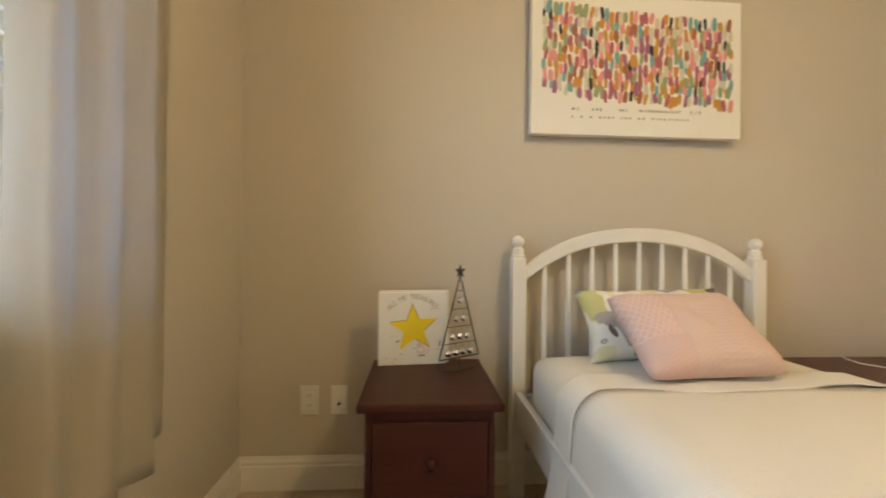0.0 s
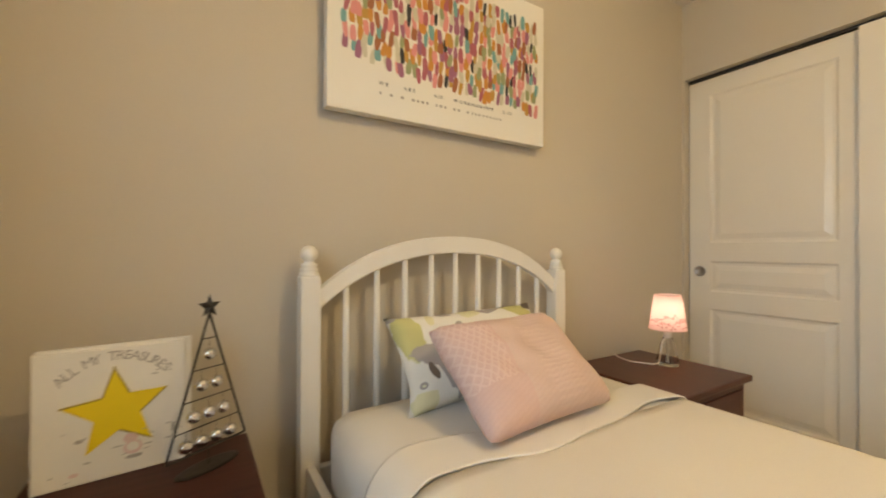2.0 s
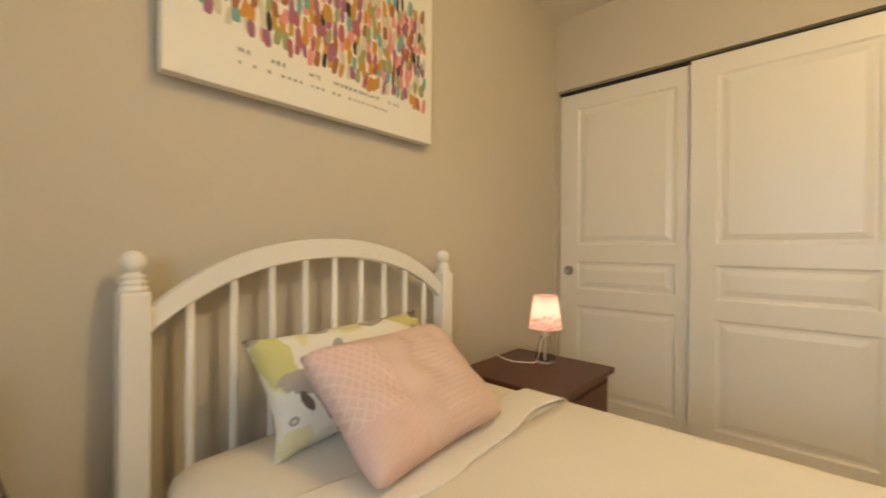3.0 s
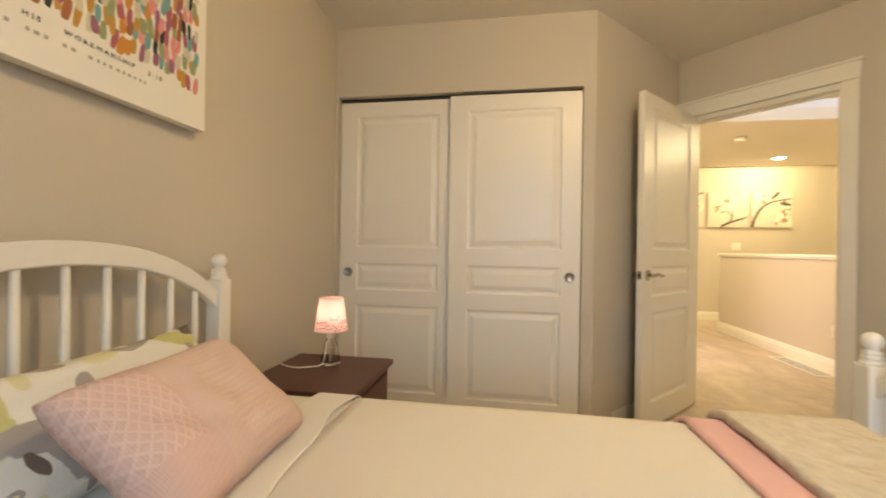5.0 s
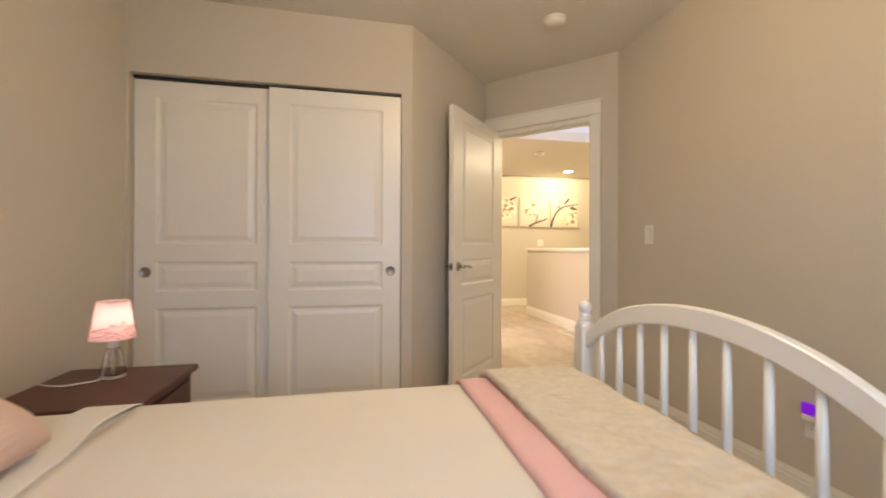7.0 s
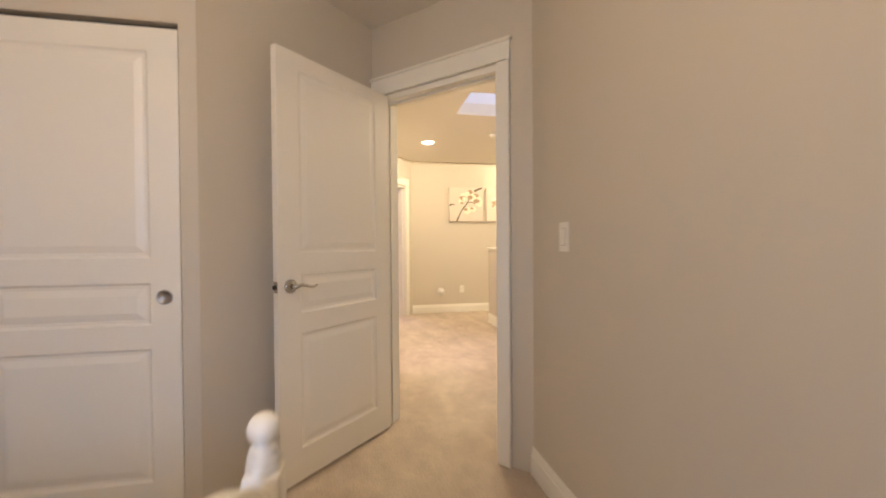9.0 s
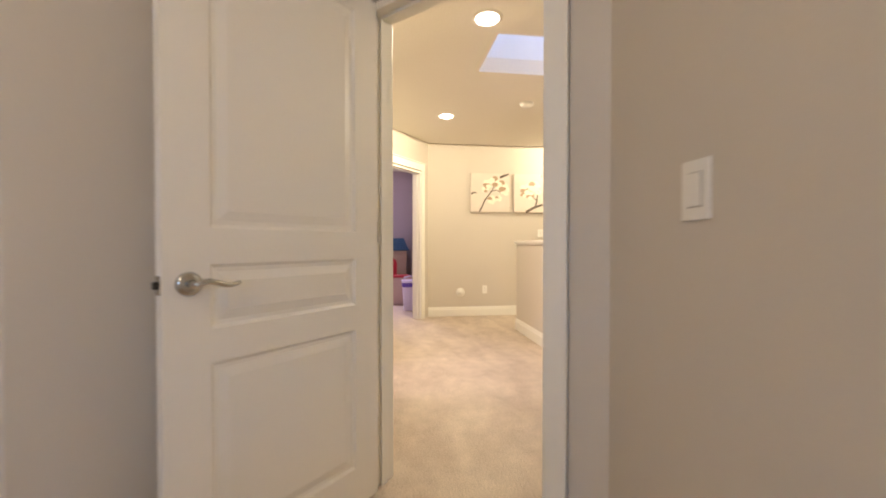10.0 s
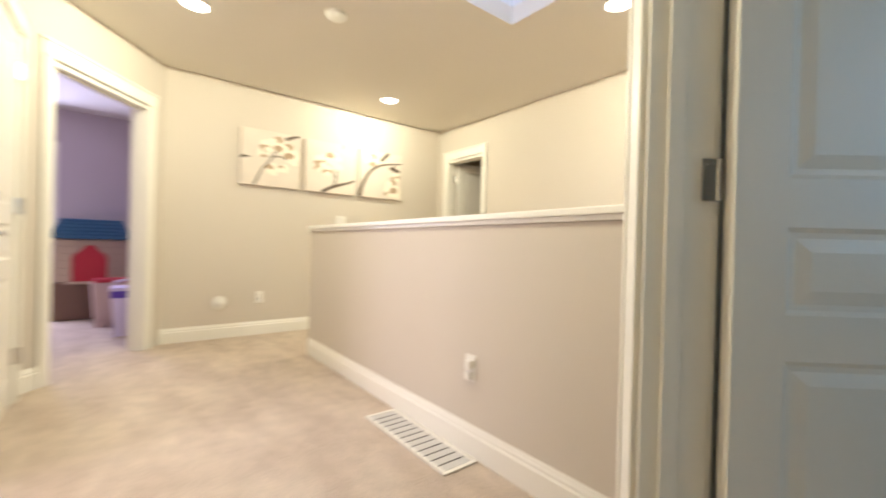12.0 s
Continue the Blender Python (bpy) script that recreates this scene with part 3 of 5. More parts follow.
for k in range(n):
    z = z0 + 0.03 + (z1 - z0 - 0.10) * k / (n - 1)
    if sl is None:
        bm = box(-0.019, 0.019, y0 + 0.02, y1 - 0.02, -0.001, 0.001)
        sl = part("slat", bm, PLASTIC, bl)
        o = sl
    else:
        o = new("slat", sl.data)
        o.parent = bl
    o.matrix_basis = pose(0, 0, z, 0, 14, 0)
part("head_rail", box(-0.025, 0.025, y0 + 0.01, y1 - 0.01, z1 - 0.05, z1 - 0.005, 0.003), PLASTIC, bl)

# ---- curtain ----


# plan of the hanging cloth: y along the wall, distance from the wall
FOLDS = ((1.030, 0.056), (1.034, 0.080), (1.042, 0.102), (1.050, 0.118), (1.072, 0.122), (1.090, 0.114), (1.102, 0.128), (1.116, 0.146), (1.136, 0.152), (1.160, 0.146), (1.182, 0.125),
         (1.192, 0.105), (1.212, 0.118), (1.246, 0.130), (1.278, 0.133), (1.296, 0.115), (1.300, 0.085), (1.314, 0.060), (1.352, 0.050), (1.402, 0.046), (1.452, 0.042), (1.487, 0.030))


def curtain_sheet(folds, zlo, zhi, seed):
    """Cloth hanging in the given folds, which loosen and sway towards the hem."""
    bm = bmesh.new()
    P = [Vector((p[1], p[0])) for p in folds]
    line = []
    for i in range(len(P) - 1):
        p0, p1, p2, p3 = P[max(i - 1, 0)], P[i], P[i + 1], P[min(i + 2, len(P) - 1)]
        for k in range(6):
            t = k / 6
            line.append(0.5 * (2 * p1 + (p2 - p0) * t + (2 * p0 - 5 * p1 + 4 * p2 - p3) * t * t + (3 * p1 - p0 - 3 * p2 + p3) * t ** 3))
    line.append(P[-1])
    nv = 40
    grid = []
    for j in range(nv + 1):
        v = j / nv
        row = []
        for i, p in enumerate(line):
            u = i / (len(line) - 1)
            x = 0.075 + (p.x - 0.075) * (0.86 + 0.24 * v) + 0.012 * (v - 0.5) * math.sin(7 * u + seed) + 0.005 * noise.noise((u * 9, v * 5, seed))
            y = p.y - 0.006 * v * (1 - u) + 0.004 * noise.noise((u * 7 + 3, v * 4, seed))
            z = zhi + (zlo - zhi) * v - 0.010 * v * math.sin(9 * u + 1.0)
            row.append(bm.verts.new((x, y, z)))
        grid.append(row)
    for j in range(nv):
        for i in range(len(line) - 1):
            bm.faces.new((grid[j][i], grid[j][i + 1], grid[j + 1][i + 1], grid[j + 1][i]))
    return bm


cur = thing("curtain", pose(WX, 0, 0), "beige linen curtain hanging in folds beside the window", "curtain")
c = part("cloth", curtain_sheet(FOLDS, 0.485, 2.20, 2.0), CURTAIN, cur, "", True)
sm = c.modifiers.new("thick", "SOLIDIFY"); sm.thickness = 0.003
rod = thing("curtain_rod", pose(WX + 0.115, 0, 2.215), "dark metal curtain rod above the window", "curtain rod")
part("rod", tube([(0, -0.35, 0), (0, 0.6, 0), (0, 1.6, 0)], 0.011, 12), IRON, rod, "", True)
for y in (-0.25, 1.55):
    part("bracket", tube([(-0.114, y, 0.0), (-0.03, y, 0.0), (0.0, y, -0.012)], 0.007, 8), IRON, rod)
for y in (-0.37, 1.62):
    part("finial", lathe([(0, -0.025), (0.016, -0.018), (0.024, 0.0), (0.016, 0.018), (0, 0.025)], 16, (0, y, 0)), IRON, rod, "", True)

# ---- bed ----
BX0, BX1, BYH, BYF = 0.635, 1.632, 1.945, -0.043
BXC = (BX0 + BX1) / 2


def arch_board(t, y, drop, lift=0.0):
    """Turned-top posts, arched rail, lower rail and nine round spindles."""
    for x in (BX0, BX1):
        ps = part("post", box(x - 0.028, x + 0.028, y - 0.028, y + 0.028, 0.0, 0.944 - drop, 0.006), BEDW, t)
        prof = [(0.0, 0.943), (0.025, 0.943), (0.0275, 0.947), (0.0275, 0.953), (0.0215, 0.957), (0.0255, 0.961), (0.0255, 0.966), (0.0185, 0.970), (0.0225, 0.974), (0.0225, 0.978), (0.0145, 0.982), (0.0125, 0.986)]
        prof += [(0.0245 * math.sin(a), 1.0075 - 0.0245 * math.cos(a)) for a in [0.55 + (math.pi - 0.55) * k / 10 for k in range(10)]] + [(0.0, 1.032)]
        part("finial", lathe([(r, z - drop) for r, z in prof], 24, (x, y, 0)), BEDW, ps, "", True)

    def top(x):
        k = (x - BXC) / (BX1 - BXC)
        return 1.068 + lift - drop - 0.129 * k * k - 0.056 * k ** 4
    N = 40
    xs = [BX0 + 0.027 + (BX1 - BX0 - 0.054) * i / N for i in range(N + 1)]
    bm = bmesh.new()
    rings = []
    for x in xs:
        zt, hgt, th, b = top(x), 0.058, 0.0145, 0.004
        rings.append([bm.verts.new((x, y + o, zt + z)) for o, z in ((-th, -b), (-th + b, 0), (th - b, 0), (th, -b), (th, -hgt + b), (th - b, -hgt), (-th + b, -hgt), (-th, -hgt + b))])
    for a, b in zip(rings, rings[1:]):
        for k in range(8):
            bm.faces.new((a[k], a[(k + 1) % 8], b[(k + 1) % 8], b[k]))
    bm.faces.new(rings[0]); bm.faces.new(rings[-1][::-1])
    part("arched_rail", bm, BEDW, t)
    part("lower_rail", box(BX0 + 0.027, BX1 - 0.027, y - 0.013, y + 0.013, 0.30, 0.40, 0.004), BEDW, t)
    for i in range(9):
        x = BXC + (i - 4) * 0.0975
        zt = top(x) - 0.05
        part("spindle", tube([(x, y, 0.39), (x, y, 0.45), (x, y, (zt + 0.45) / 2), (x, y, zt)], 0.009, 12, rs=[0.0085, 0.0095, 0.0105, 0.0085]), BEDW, t, "", True)


bed = thing("bed", pose(0, 0, 0), "white painted twin bed frame with arched spindle headboard and footboard", "bed")
arch_board(bed, BYH, 0.0)
arch_board(bed, BYF, 0.179, 0.008)
for x in (BX0, BX1):
    part("side_rail", box(x - 0.012, x + 0.012, BYF + 0.027, BYH - 0.027, 0.295, 0.42, 0.004), BEDW, bed)
for k in range(7):
    part("slat", box(BX0 + 0.013, BX1 - 0.013, 0.2 + k * 0.26, 0.28 + k * 0.26, 0.325, 0.343), BEDW, bed)


def soft_slab(x0, x1, y0, y1, z0, z1, r, seed, amp=0.004):
    """A padded block with round edges and slight unevenness."""
    bm = box(x0, x1, y0, y1, z0, z1)
    es = list(bm.edges)
    bmesh.ops.subdivide_edges(bm, edges=es, cuts=14, use_grid_fill=True)
    c = Vector(((x0 + x1) / 2, (y0 + y1) / 2, (z0 + z1) / 2))
    hx_, hy_, hz_ = (x1 - x0) / 2, (y1 - y0) / 2, (z1 - z0) / 2
    for v in bm.verts:
        p = v.co - c
        q = Vector((max(-hx_ + r, min(hx_ - r, p.x)), max(-hy_ + r, min(hy_ - r, p.y)), max(-hz_ + r, min(hz_ - r, p.z))))
        d = p - q
        if d.length > 1e-6:
            q = q + d.normalized() * r
        n_ = noise.noise((v.co.x * 3 + seed, v.co.y * 3, v.co.z * 3))
        v.co = c + q + Vector((0, 0, amp * n_ if p.z > 0 else 0))
    return bm


mt = tagged(finish("mattress", soft_slab(0.652, 1.612, 0.02, 1.905, 0.345, 0.593, 0.095, 3), SHEET, smooth=True), "twin mattress in a fitted off-white cotton sheet", "mattress")


def draped(xa, xb, ya, yb, ztop, zl, zr, seed, wob=0.006, lift=0.0, ny=40, amp=0.014, skew=0.0, rad=0.07, flare=(0.010, 0.010), ywave=0.0):
    """Cloth over the mattress: a rounded top and two hanging sides, open along y."""
    prof = []
    for k in range(9):
        prof.append((xa, zl + (ztop - rad - zl) * k / 8, -1, k / 8))
    for k in range(1, 8):
        a = math.pi / 2 * k / 8
        prof.append((xa + rad * (1 - math.cos(a)), ztop - rad + rad * math.sin(a), -1, 1))
    for k in range(31):
        prof.append((xa + rad + (xb - xa - 2 * rad) * k / 30, ztop, 0, 1))
    for k in range(1, 8):
        a = math.pi / 2 * (1 - k / 8)
        prof.append((xb - rad * (1 - math.cos(a)), ztop - rad + rad * math.sin(a), 1, 1))
    for k in range(9):
        prof.append((xb, ztop - rad + (zr - ztop + rad) * k / 8, 1, 1 - k / 8))
    bm = bmesh.new()
    g = []
    for j in range(ny + 1):
        y = ya + (yb - ya) * j / ny
        row = []
        for i, (x, z, s, h) in enumerate(prof):
            n1 = noise.noise((x * 4 + seed, y * 4, z * 4))
            n2 = noise.noise((x * 11, y * 11 + seed, z * 2))
            dx = dz = 0
            if s:
                fold = math.sin(y * 17 + seed + 2 * n1) * (1 - h)
                dx = s * (amp * fold + flare[0 if s < 0 else 1] * (1 - h) ** 1.3 + 0.004 * n1)
            else:
                dz = wob * 0.6 * n1 + wob * 0.4 * n2
            row.append(bm.verts.new((x + dx, y + skew * (x - xa) + 0.006 * n1 + ywave * noise.noise((x * 4.5 + seed, 0.3, z * 2)), z + dz + lift)))
        g.append(row)
    for j in range(ny):
        for i in range(len(prof) - 1):
            bm.faces.new((g[j][i], g[j][i + 1], g[j + 1][i + 1], g[j + 1][i]))
    return bm


cv = tagged(finish("coverlet", draped(0.643, 1.624, 0.01, 1.40, 0.601, 0.14, 0.16, 1.0, flare=(0.075, 0.02), rad=0.10), COVER, smooth=True), "off-white cotton coverlet spread smooth over the bed", "bedspread")
cv.modifiers.new("thick", "SOLIDIFY").thickness = 0.006
fs = tagged(finish("folded_top_sheet", draped(0.637, 1.630, 1.385, 1.51, 0.6055, 0.10, 0.13, 5.0, 0.006, ny=22, rad=0.10, skew=0.035, flare=(0.085, 0.025), ywave=0.05), SHEET, smooth=True), "off-white top sheet folded back over the coverlet", "sheet")
fs.modifiers.new("thick", "SOLIDIFY").thickness = 0.004

pk = tagged(finish("pink_blanket", draped(0.640, 1.627, 0.15, 0.468, 0.617, 0.25, 0.42, 8.0, 0.006, ny=16, rad=0.10), PINKB, smooth=True), "pink fleece blanket folded across the bed foot", "blanket")
pk.modifiers.new("thick", "SOLIDIFY").thickness = 0.012
KNIT = mat("grey_knit", (0.64, 0.57, 0.47), 0.95, scale=26, vary=0.13, bump=1.0, big=48, bigvary=0.12, spec=0.1)
_n, _l, _b = nodes_of(KNIT)
_vo = _n.new("ShaderNodeTexVoronoi"); _vo.feature = "SMOOTH_F1"; _vo.inputs["Scale"].default_value = 30
_mp = _n.new("ShaderNodeMapping"); _mp.inputs["Scale"].default_value, _mp.inputs["Rotation"].default_value = (1.0, 0.8, 1.0), (0, 0, radians(35))
_l([q for q in _n if q.type == "TEX_COORD"][0].outputs["Object"], _mp.inputs[0]); _l(_mp.outputs[0], _vo.inputs[0])
_bp = [q for q in _n if q.type == "BUMP"][0]
_l(_vo.outputs["Distance"], _bp.inputs["Height"])
_bp.inputs["Strength"].default_value, _bp.inputs["Distance"].default_value = 0.9, 0.012
kb = tagged(finish("knit_throw", draped(0.632, 1.635, 0.07, 0.375, 0.641, 0.28, 0.46, 11.0, 0.016, ny=32, rad=0.105), KNIT, smooth=True), "grey beige knitted throw folded over the bed foot", "blanket")
kb.modifiers.new("thick", "SOLIDIFY").thickness = 0.022


def pillow_mesh(w, h, th, seed, ear=0.02):
    """A stuffed cushion with pinched corners, centred, lying in xy."""
    n_ = 30
    bm = bmesh.new()
    for s in (1, -1):
        g = []
        for j in range(n_ + 1):
            row = []
            for i in range(n_ + 1):
                u, v = 2 * i / n_ - 1, 2 * j / n_ - 1
                pin = 1 - 0.085 * (1 - abs(u) ** 2.4) * abs(v) ** 2 - 0.0 * u
                pin2 = 1 - 0.075 * (1 - abs(v) ** 2.4) * abs(u) ** 2
                x, y = u * w / 2 * pin2, v * h / 2 * pin
                c4 = 1 + ear * 3.2 * (abs(u) * abs(v)) ** 7
                rim = max(abs(u), abs(v)) ** 6
                c4 += rim * (0.022 * noise.noise((u * 2.3 + seed, v * 2.3, 0.5)) + 0.009 * noise.noise((u * 8, v * 8 + seed, 0.5)))
                x, y = x * c4, y * c4
                t_ = th / 2 * (max(0, 1 - u ** 4) * max(0, 1 - v ** 4)) ** 0.66
                t_ *= 1 + 0.12 * noise.noise((u * 2 + seed, v * 2, s))
                inside = 1 - max(abs(u), abs(v))
                t_ += 0.010 * noise.noise((u * 3.2, v * 3.2 + seed, s)) * min(1, 3 * inside)
                fan = math.sin(9 * math.atan2(1 - abs(v) + 0.05, 1 - abs(u) + 0.05) + seed)
                t_ += 0.0035 * fan * min(1, 4 * inside) * (abs(u) * abs(v)) ** 0.7
                t_ += 0.0045 * min(1, 12 * inside)
                row.append(bm.verts.new((x, y, s * t_)))
            g.append(row)
        for j in range(n_):
            for i in range(n_):
                bm.faces.new((g[j][i], g[j][i + 1], g[j + 1][i + 1], g[j + 1][i]))
    bmesh.ops.remove_doubles(bm, verts=bm.verts, dist=0.0003)
    return bm

def basis(o, ex, ey):
    ex, ey = Vector(ex).normalized(), Vector(ey)
    ey = (ey - ex * ey.dot(ex)).normalized()
    ez = ex.cross(ey)
    return Matrix(((ex.x, ey.x, ez.x, o[0]), (ex.y, ey.y, ez.y, o[1]), (ex.z, ey.z, ez.z, o[2]), (0, 0, 0, 1)))


FLORAL = mat("floral_cotton", (0.80, 0.76, 0.67), 0.85, scale=200, vary=0.03, bump=0.1)
_n, _l, _b = nodes_of(FLORAL)
_hsv = [q for q in _n if q.type == "HUE_SAT"][0]
_tc = _n.new("ShaderNodeTexCoord")


def _leaf(cx, cy, rx, ry, turn, colour, prev):
    """One printed leaf: a soft-edged ellipse with a wobbling outline."""
    mp_ = _n.new("ShaderNodeMapping"); mp_.vector_type = "TEXTURE"
    mp_.inputs["Location"].default_value, mp_.inputs["Rotation"].default_value = (cx, cy, 0), (0, 0, radians(turn))
    mp_.inputs["Scale"].default_value = (rx, ry, 1.0)
    gr = _n.new("ShaderNodeTexGradient"); gr.gradient_type = "SPHERICAL"
    nz = _n.new("ShaderNodeTexNoise"); nz.inputs["Scale"].default_value = 30
    ad = _n.new("ShaderNodeMath"); ad.operation = "MULTIPLY_ADD"; ad.inputs[1].default_value = 0.6
    _l(_tc.outputs["Object"], mp_.inputs[0]); _l(mp_.outputs[0], gr.inputs[0]); _l(_tc.outputs["Object"], nz.inputs[0])
    _l(nz.outputs[0], ad.inputs[0]); _l(gr.outputs["Fac"], ad.inputs[2])
    rp = _n.new("ShaderNodeValToRGB"); rp.color_ramp.elements[0].position, rp.color_ramp.elements[1].position = 0.52, 0.60
    _l(ad.outputs[0], rp.inputs[0])
    mx_ = _n.new("ShaderNodeMixRGB"); mx_.inputs[2].default_value = (*colour, 1)
    _l(rp.outputs[0], mx_.inputs[0]); _l(prev, mx_.inputs[1])
    return mx_.outputs[0]


LIME, PALEY, TAUPE, UMBER = (0.58, 0.55, 0.24), (0.72, 0.67, 0.42), (0.40, 0.35, 0.31), (0.17, 0.13, 0.10)
_c = _hsv.outputs[0]
for _a in ((-0.235, 0.08, 0.045, 0.12, 8, LIME), (-0.235, -0.12, 0.05, 0.045, 20, PALEY), (-0.02, 0.115, 0.07, 0.035, 15, PALEY), (0.17, 0.10, 0.09, 0.04, -20, LIME),
           (0.24, -0.02, 0.05, 0.09, 10, PALEY), (-0.02, -0.09, 0.08, 0.05, 30, LIME), (-0.195, 0.0, 0.065, 0.036, -25, TAUPE), (-0.16, -0.055, 0.026, 0.06, 20, TAUPE),
           (-0.09, 0.045, 0.024, 0.05, -15, TAUPE), (-0.12, 0.125, 0.045, 0.024, -30, TAUPE), (0.08, 0.12, 0.05, 0.022, 25, TAUPE), (0.25, 0.12, 0.05, 0.024, 20, UMBER),
           (-0.262, 0.128, 0.022, 0.010, 15, TAUPE), (-0.235, -0.075, 0.013, 0.013, 0, TAUPE), (-0.235, -0.075, 0.005, 0.005, 0, PALEY), (-0.05, 0.03, 0.030, 0.016, 40, TAUPE), (0.03, 0.105, 0.030, 0.012, -20, TAUPE), (0.13, 0.125, 0.036, 0.012, 12, UMBER), (0.20, 0.06, 0.034, 0.015, -30, TAUPE), (-0.165, 0.10, 0.016, 0.028, -10, PALEY), (-0.20, -0.045, 0.014, 0.034, 12, UMBER), (-0.13, -0.10, 0.016, 0.034, -8, TAUPE), (0.27, 0.06, 0.024, 0.012, 30, UMBER), (0.06, 0.0, 0.06, 0.03, 50, TAUPE), (0.16, -0.08, 0.05, 0.03, -40, TAUPE)):
    _c = _leaf(*_a, _c)
_l(_c, _b.inputs["Base Color"])

# knitted cushion: stitched bands of two patterns
_n, _l, _b = nodes_of(PINK)
_tc = _n.new("ShaderNodeTexCoord")
_bump = [q for q in _n if q.type == "BUMP"][0]
_co = _tc.outputs["Object"]


def _wave(direction, scale, distortion, turn=0):
    w_ = _n.new("ShaderNodeTexWave"); w_.wave_type, w_.bands_direction = "BANDS", direction
    w_.inputs["Scale"].default_value, w_.inputs["Distortion"].default_value, w_.inputs["Detail Scale"].default_value = scale, distortion, 2.0
    mp_ = _n.new("ShaderNodeMapping"); mp_.inputs["Rotation"].default_value = (0, 0, radians(turn))
    _l(_co, mp_.inputs[0]); _l(mp_.outputs[0], w_.inputs[0])
    return w_.outputs["Fac"]


def _calc(op, a, b_, c_=None):
    q = _n.new("ShaderNodeMath"); q.operation = op
    for k_, v_ in enumerate((a, b_, c_)):
        if v_ is None:
            continue
        if isinstance(v_, (int, float)):
            q.inputs[k_].default_value = v_
        else:
            _l(v_, q.inputs[k_])
    return q.outputs[0]


_sx = _n.new("ShaderNodeSeparateXYZ")
_l(_co, _sx.inputs[0])
_px, _py = _sx.outputs[0], _sx.outputs[1]
_smock = _calc("MAXIMUM", _wave("X", 21, 1.2, 35), _wave("X", 21, 1.2, -35))
_pleat = _wave("Y", 24, 0.8)
_za = _calc("MULTIPLY", _calc("LESS_THAN", _px, -0.085), _calc("GREATER_THAN", _py, -0.05))
_zb = _calc("MULTIPLY", _calc("GREATER_THAN", _px, -0.01), _calc("LESS_THAN", _px, 0.10))
_knit = _calc("MULTIPLY", _wave("X", 95, 1.0), 0.22)
_seam = _calc("MULTIPLY", _calc("LESS_THAN", _calc("ABSOLUTE", _calc("ADD", _px, 0.08), 0), 0.0025), -1.2)
_h = _calc("ADD", _calc("ADD", _calc("MULTIPLY", _smock, _za), _calc("MULTIPLY", _calc("MULTIPLY", _pleat, _zb), 0.6)), _calc("ADD", _knit, _seam))
_l(_h, _bump.inputs["Height"])


def _tint(fac, colour, prev):
    mx_ = _n.new("ShaderNodeMixRGB"); mx_.inputs[2].default_value = (*colour, 1)
    _l(fac, mx_.inputs[0]); _l(prev, mx_.inputs[1])
    return mx_.outputs[0]


_c = [q for q in _n if q.type == "HUE_SAT"][0].outputs[0]
_c = _tint(_calc("MULTIPLY", _calc("LESS_THAN", _px, -0.075), 0.4), (0.68, 0.42, 0.37), _c)
_c = _tint(_calc("MULTIPLY", _calc("MULTIPLY", _calc("GREATER_THAN", _smock, 0.86), _za), 0.42), (0.80, 0.62, 0.55), _c)
_c = _tint(_calc("MULTIPLY", _calc("MULTIPLY", _calc("GREATER_THAN", _pleat, 0.62), _zb), 0.22), (0.80, 0.62, 0.53), _c)
_c = _tint(_calc("MULTIPLY", _calc("MULTIPLY", _calc("GREATER_THAN", _wave("X", 30, 2.5, 70), 0.6), _calc("LESS_THAN", _py, -0.05)), 0.12), (0.60, 0.38, 0.31), _c)
_l(_c, _b.inputs["Base Color"])
_bump.inputs["Strength"].default_value, _bump.inputs["Distance"].default_value = 0.30, 0.005

pb = thing("floral_pillow", basis((1.10, 1.765, 0.713), (1, 0.02, 0.02), (0, 0.14, 0.22)), "white cushion printed with grey flowers and yellow leaves", "pillow")
part("cushion", pillow_mesh(0.56, 0.275, 0.125, 4.0, 0.004), FLORAL, pb, "", True)
pp = thing("pink_pillow", basis((1.068, 1.538, 0.724), (1, 0.06, 0.01), (0, 0.245, 0.20)), "pink knitted cushion leaning on another cushion", "pillow")
part("cushion", pillow_mesh(0.438, 0.318, 0.125, 9.0, -0.022), PINK, pp, "", True)

# ---- nightstands ----


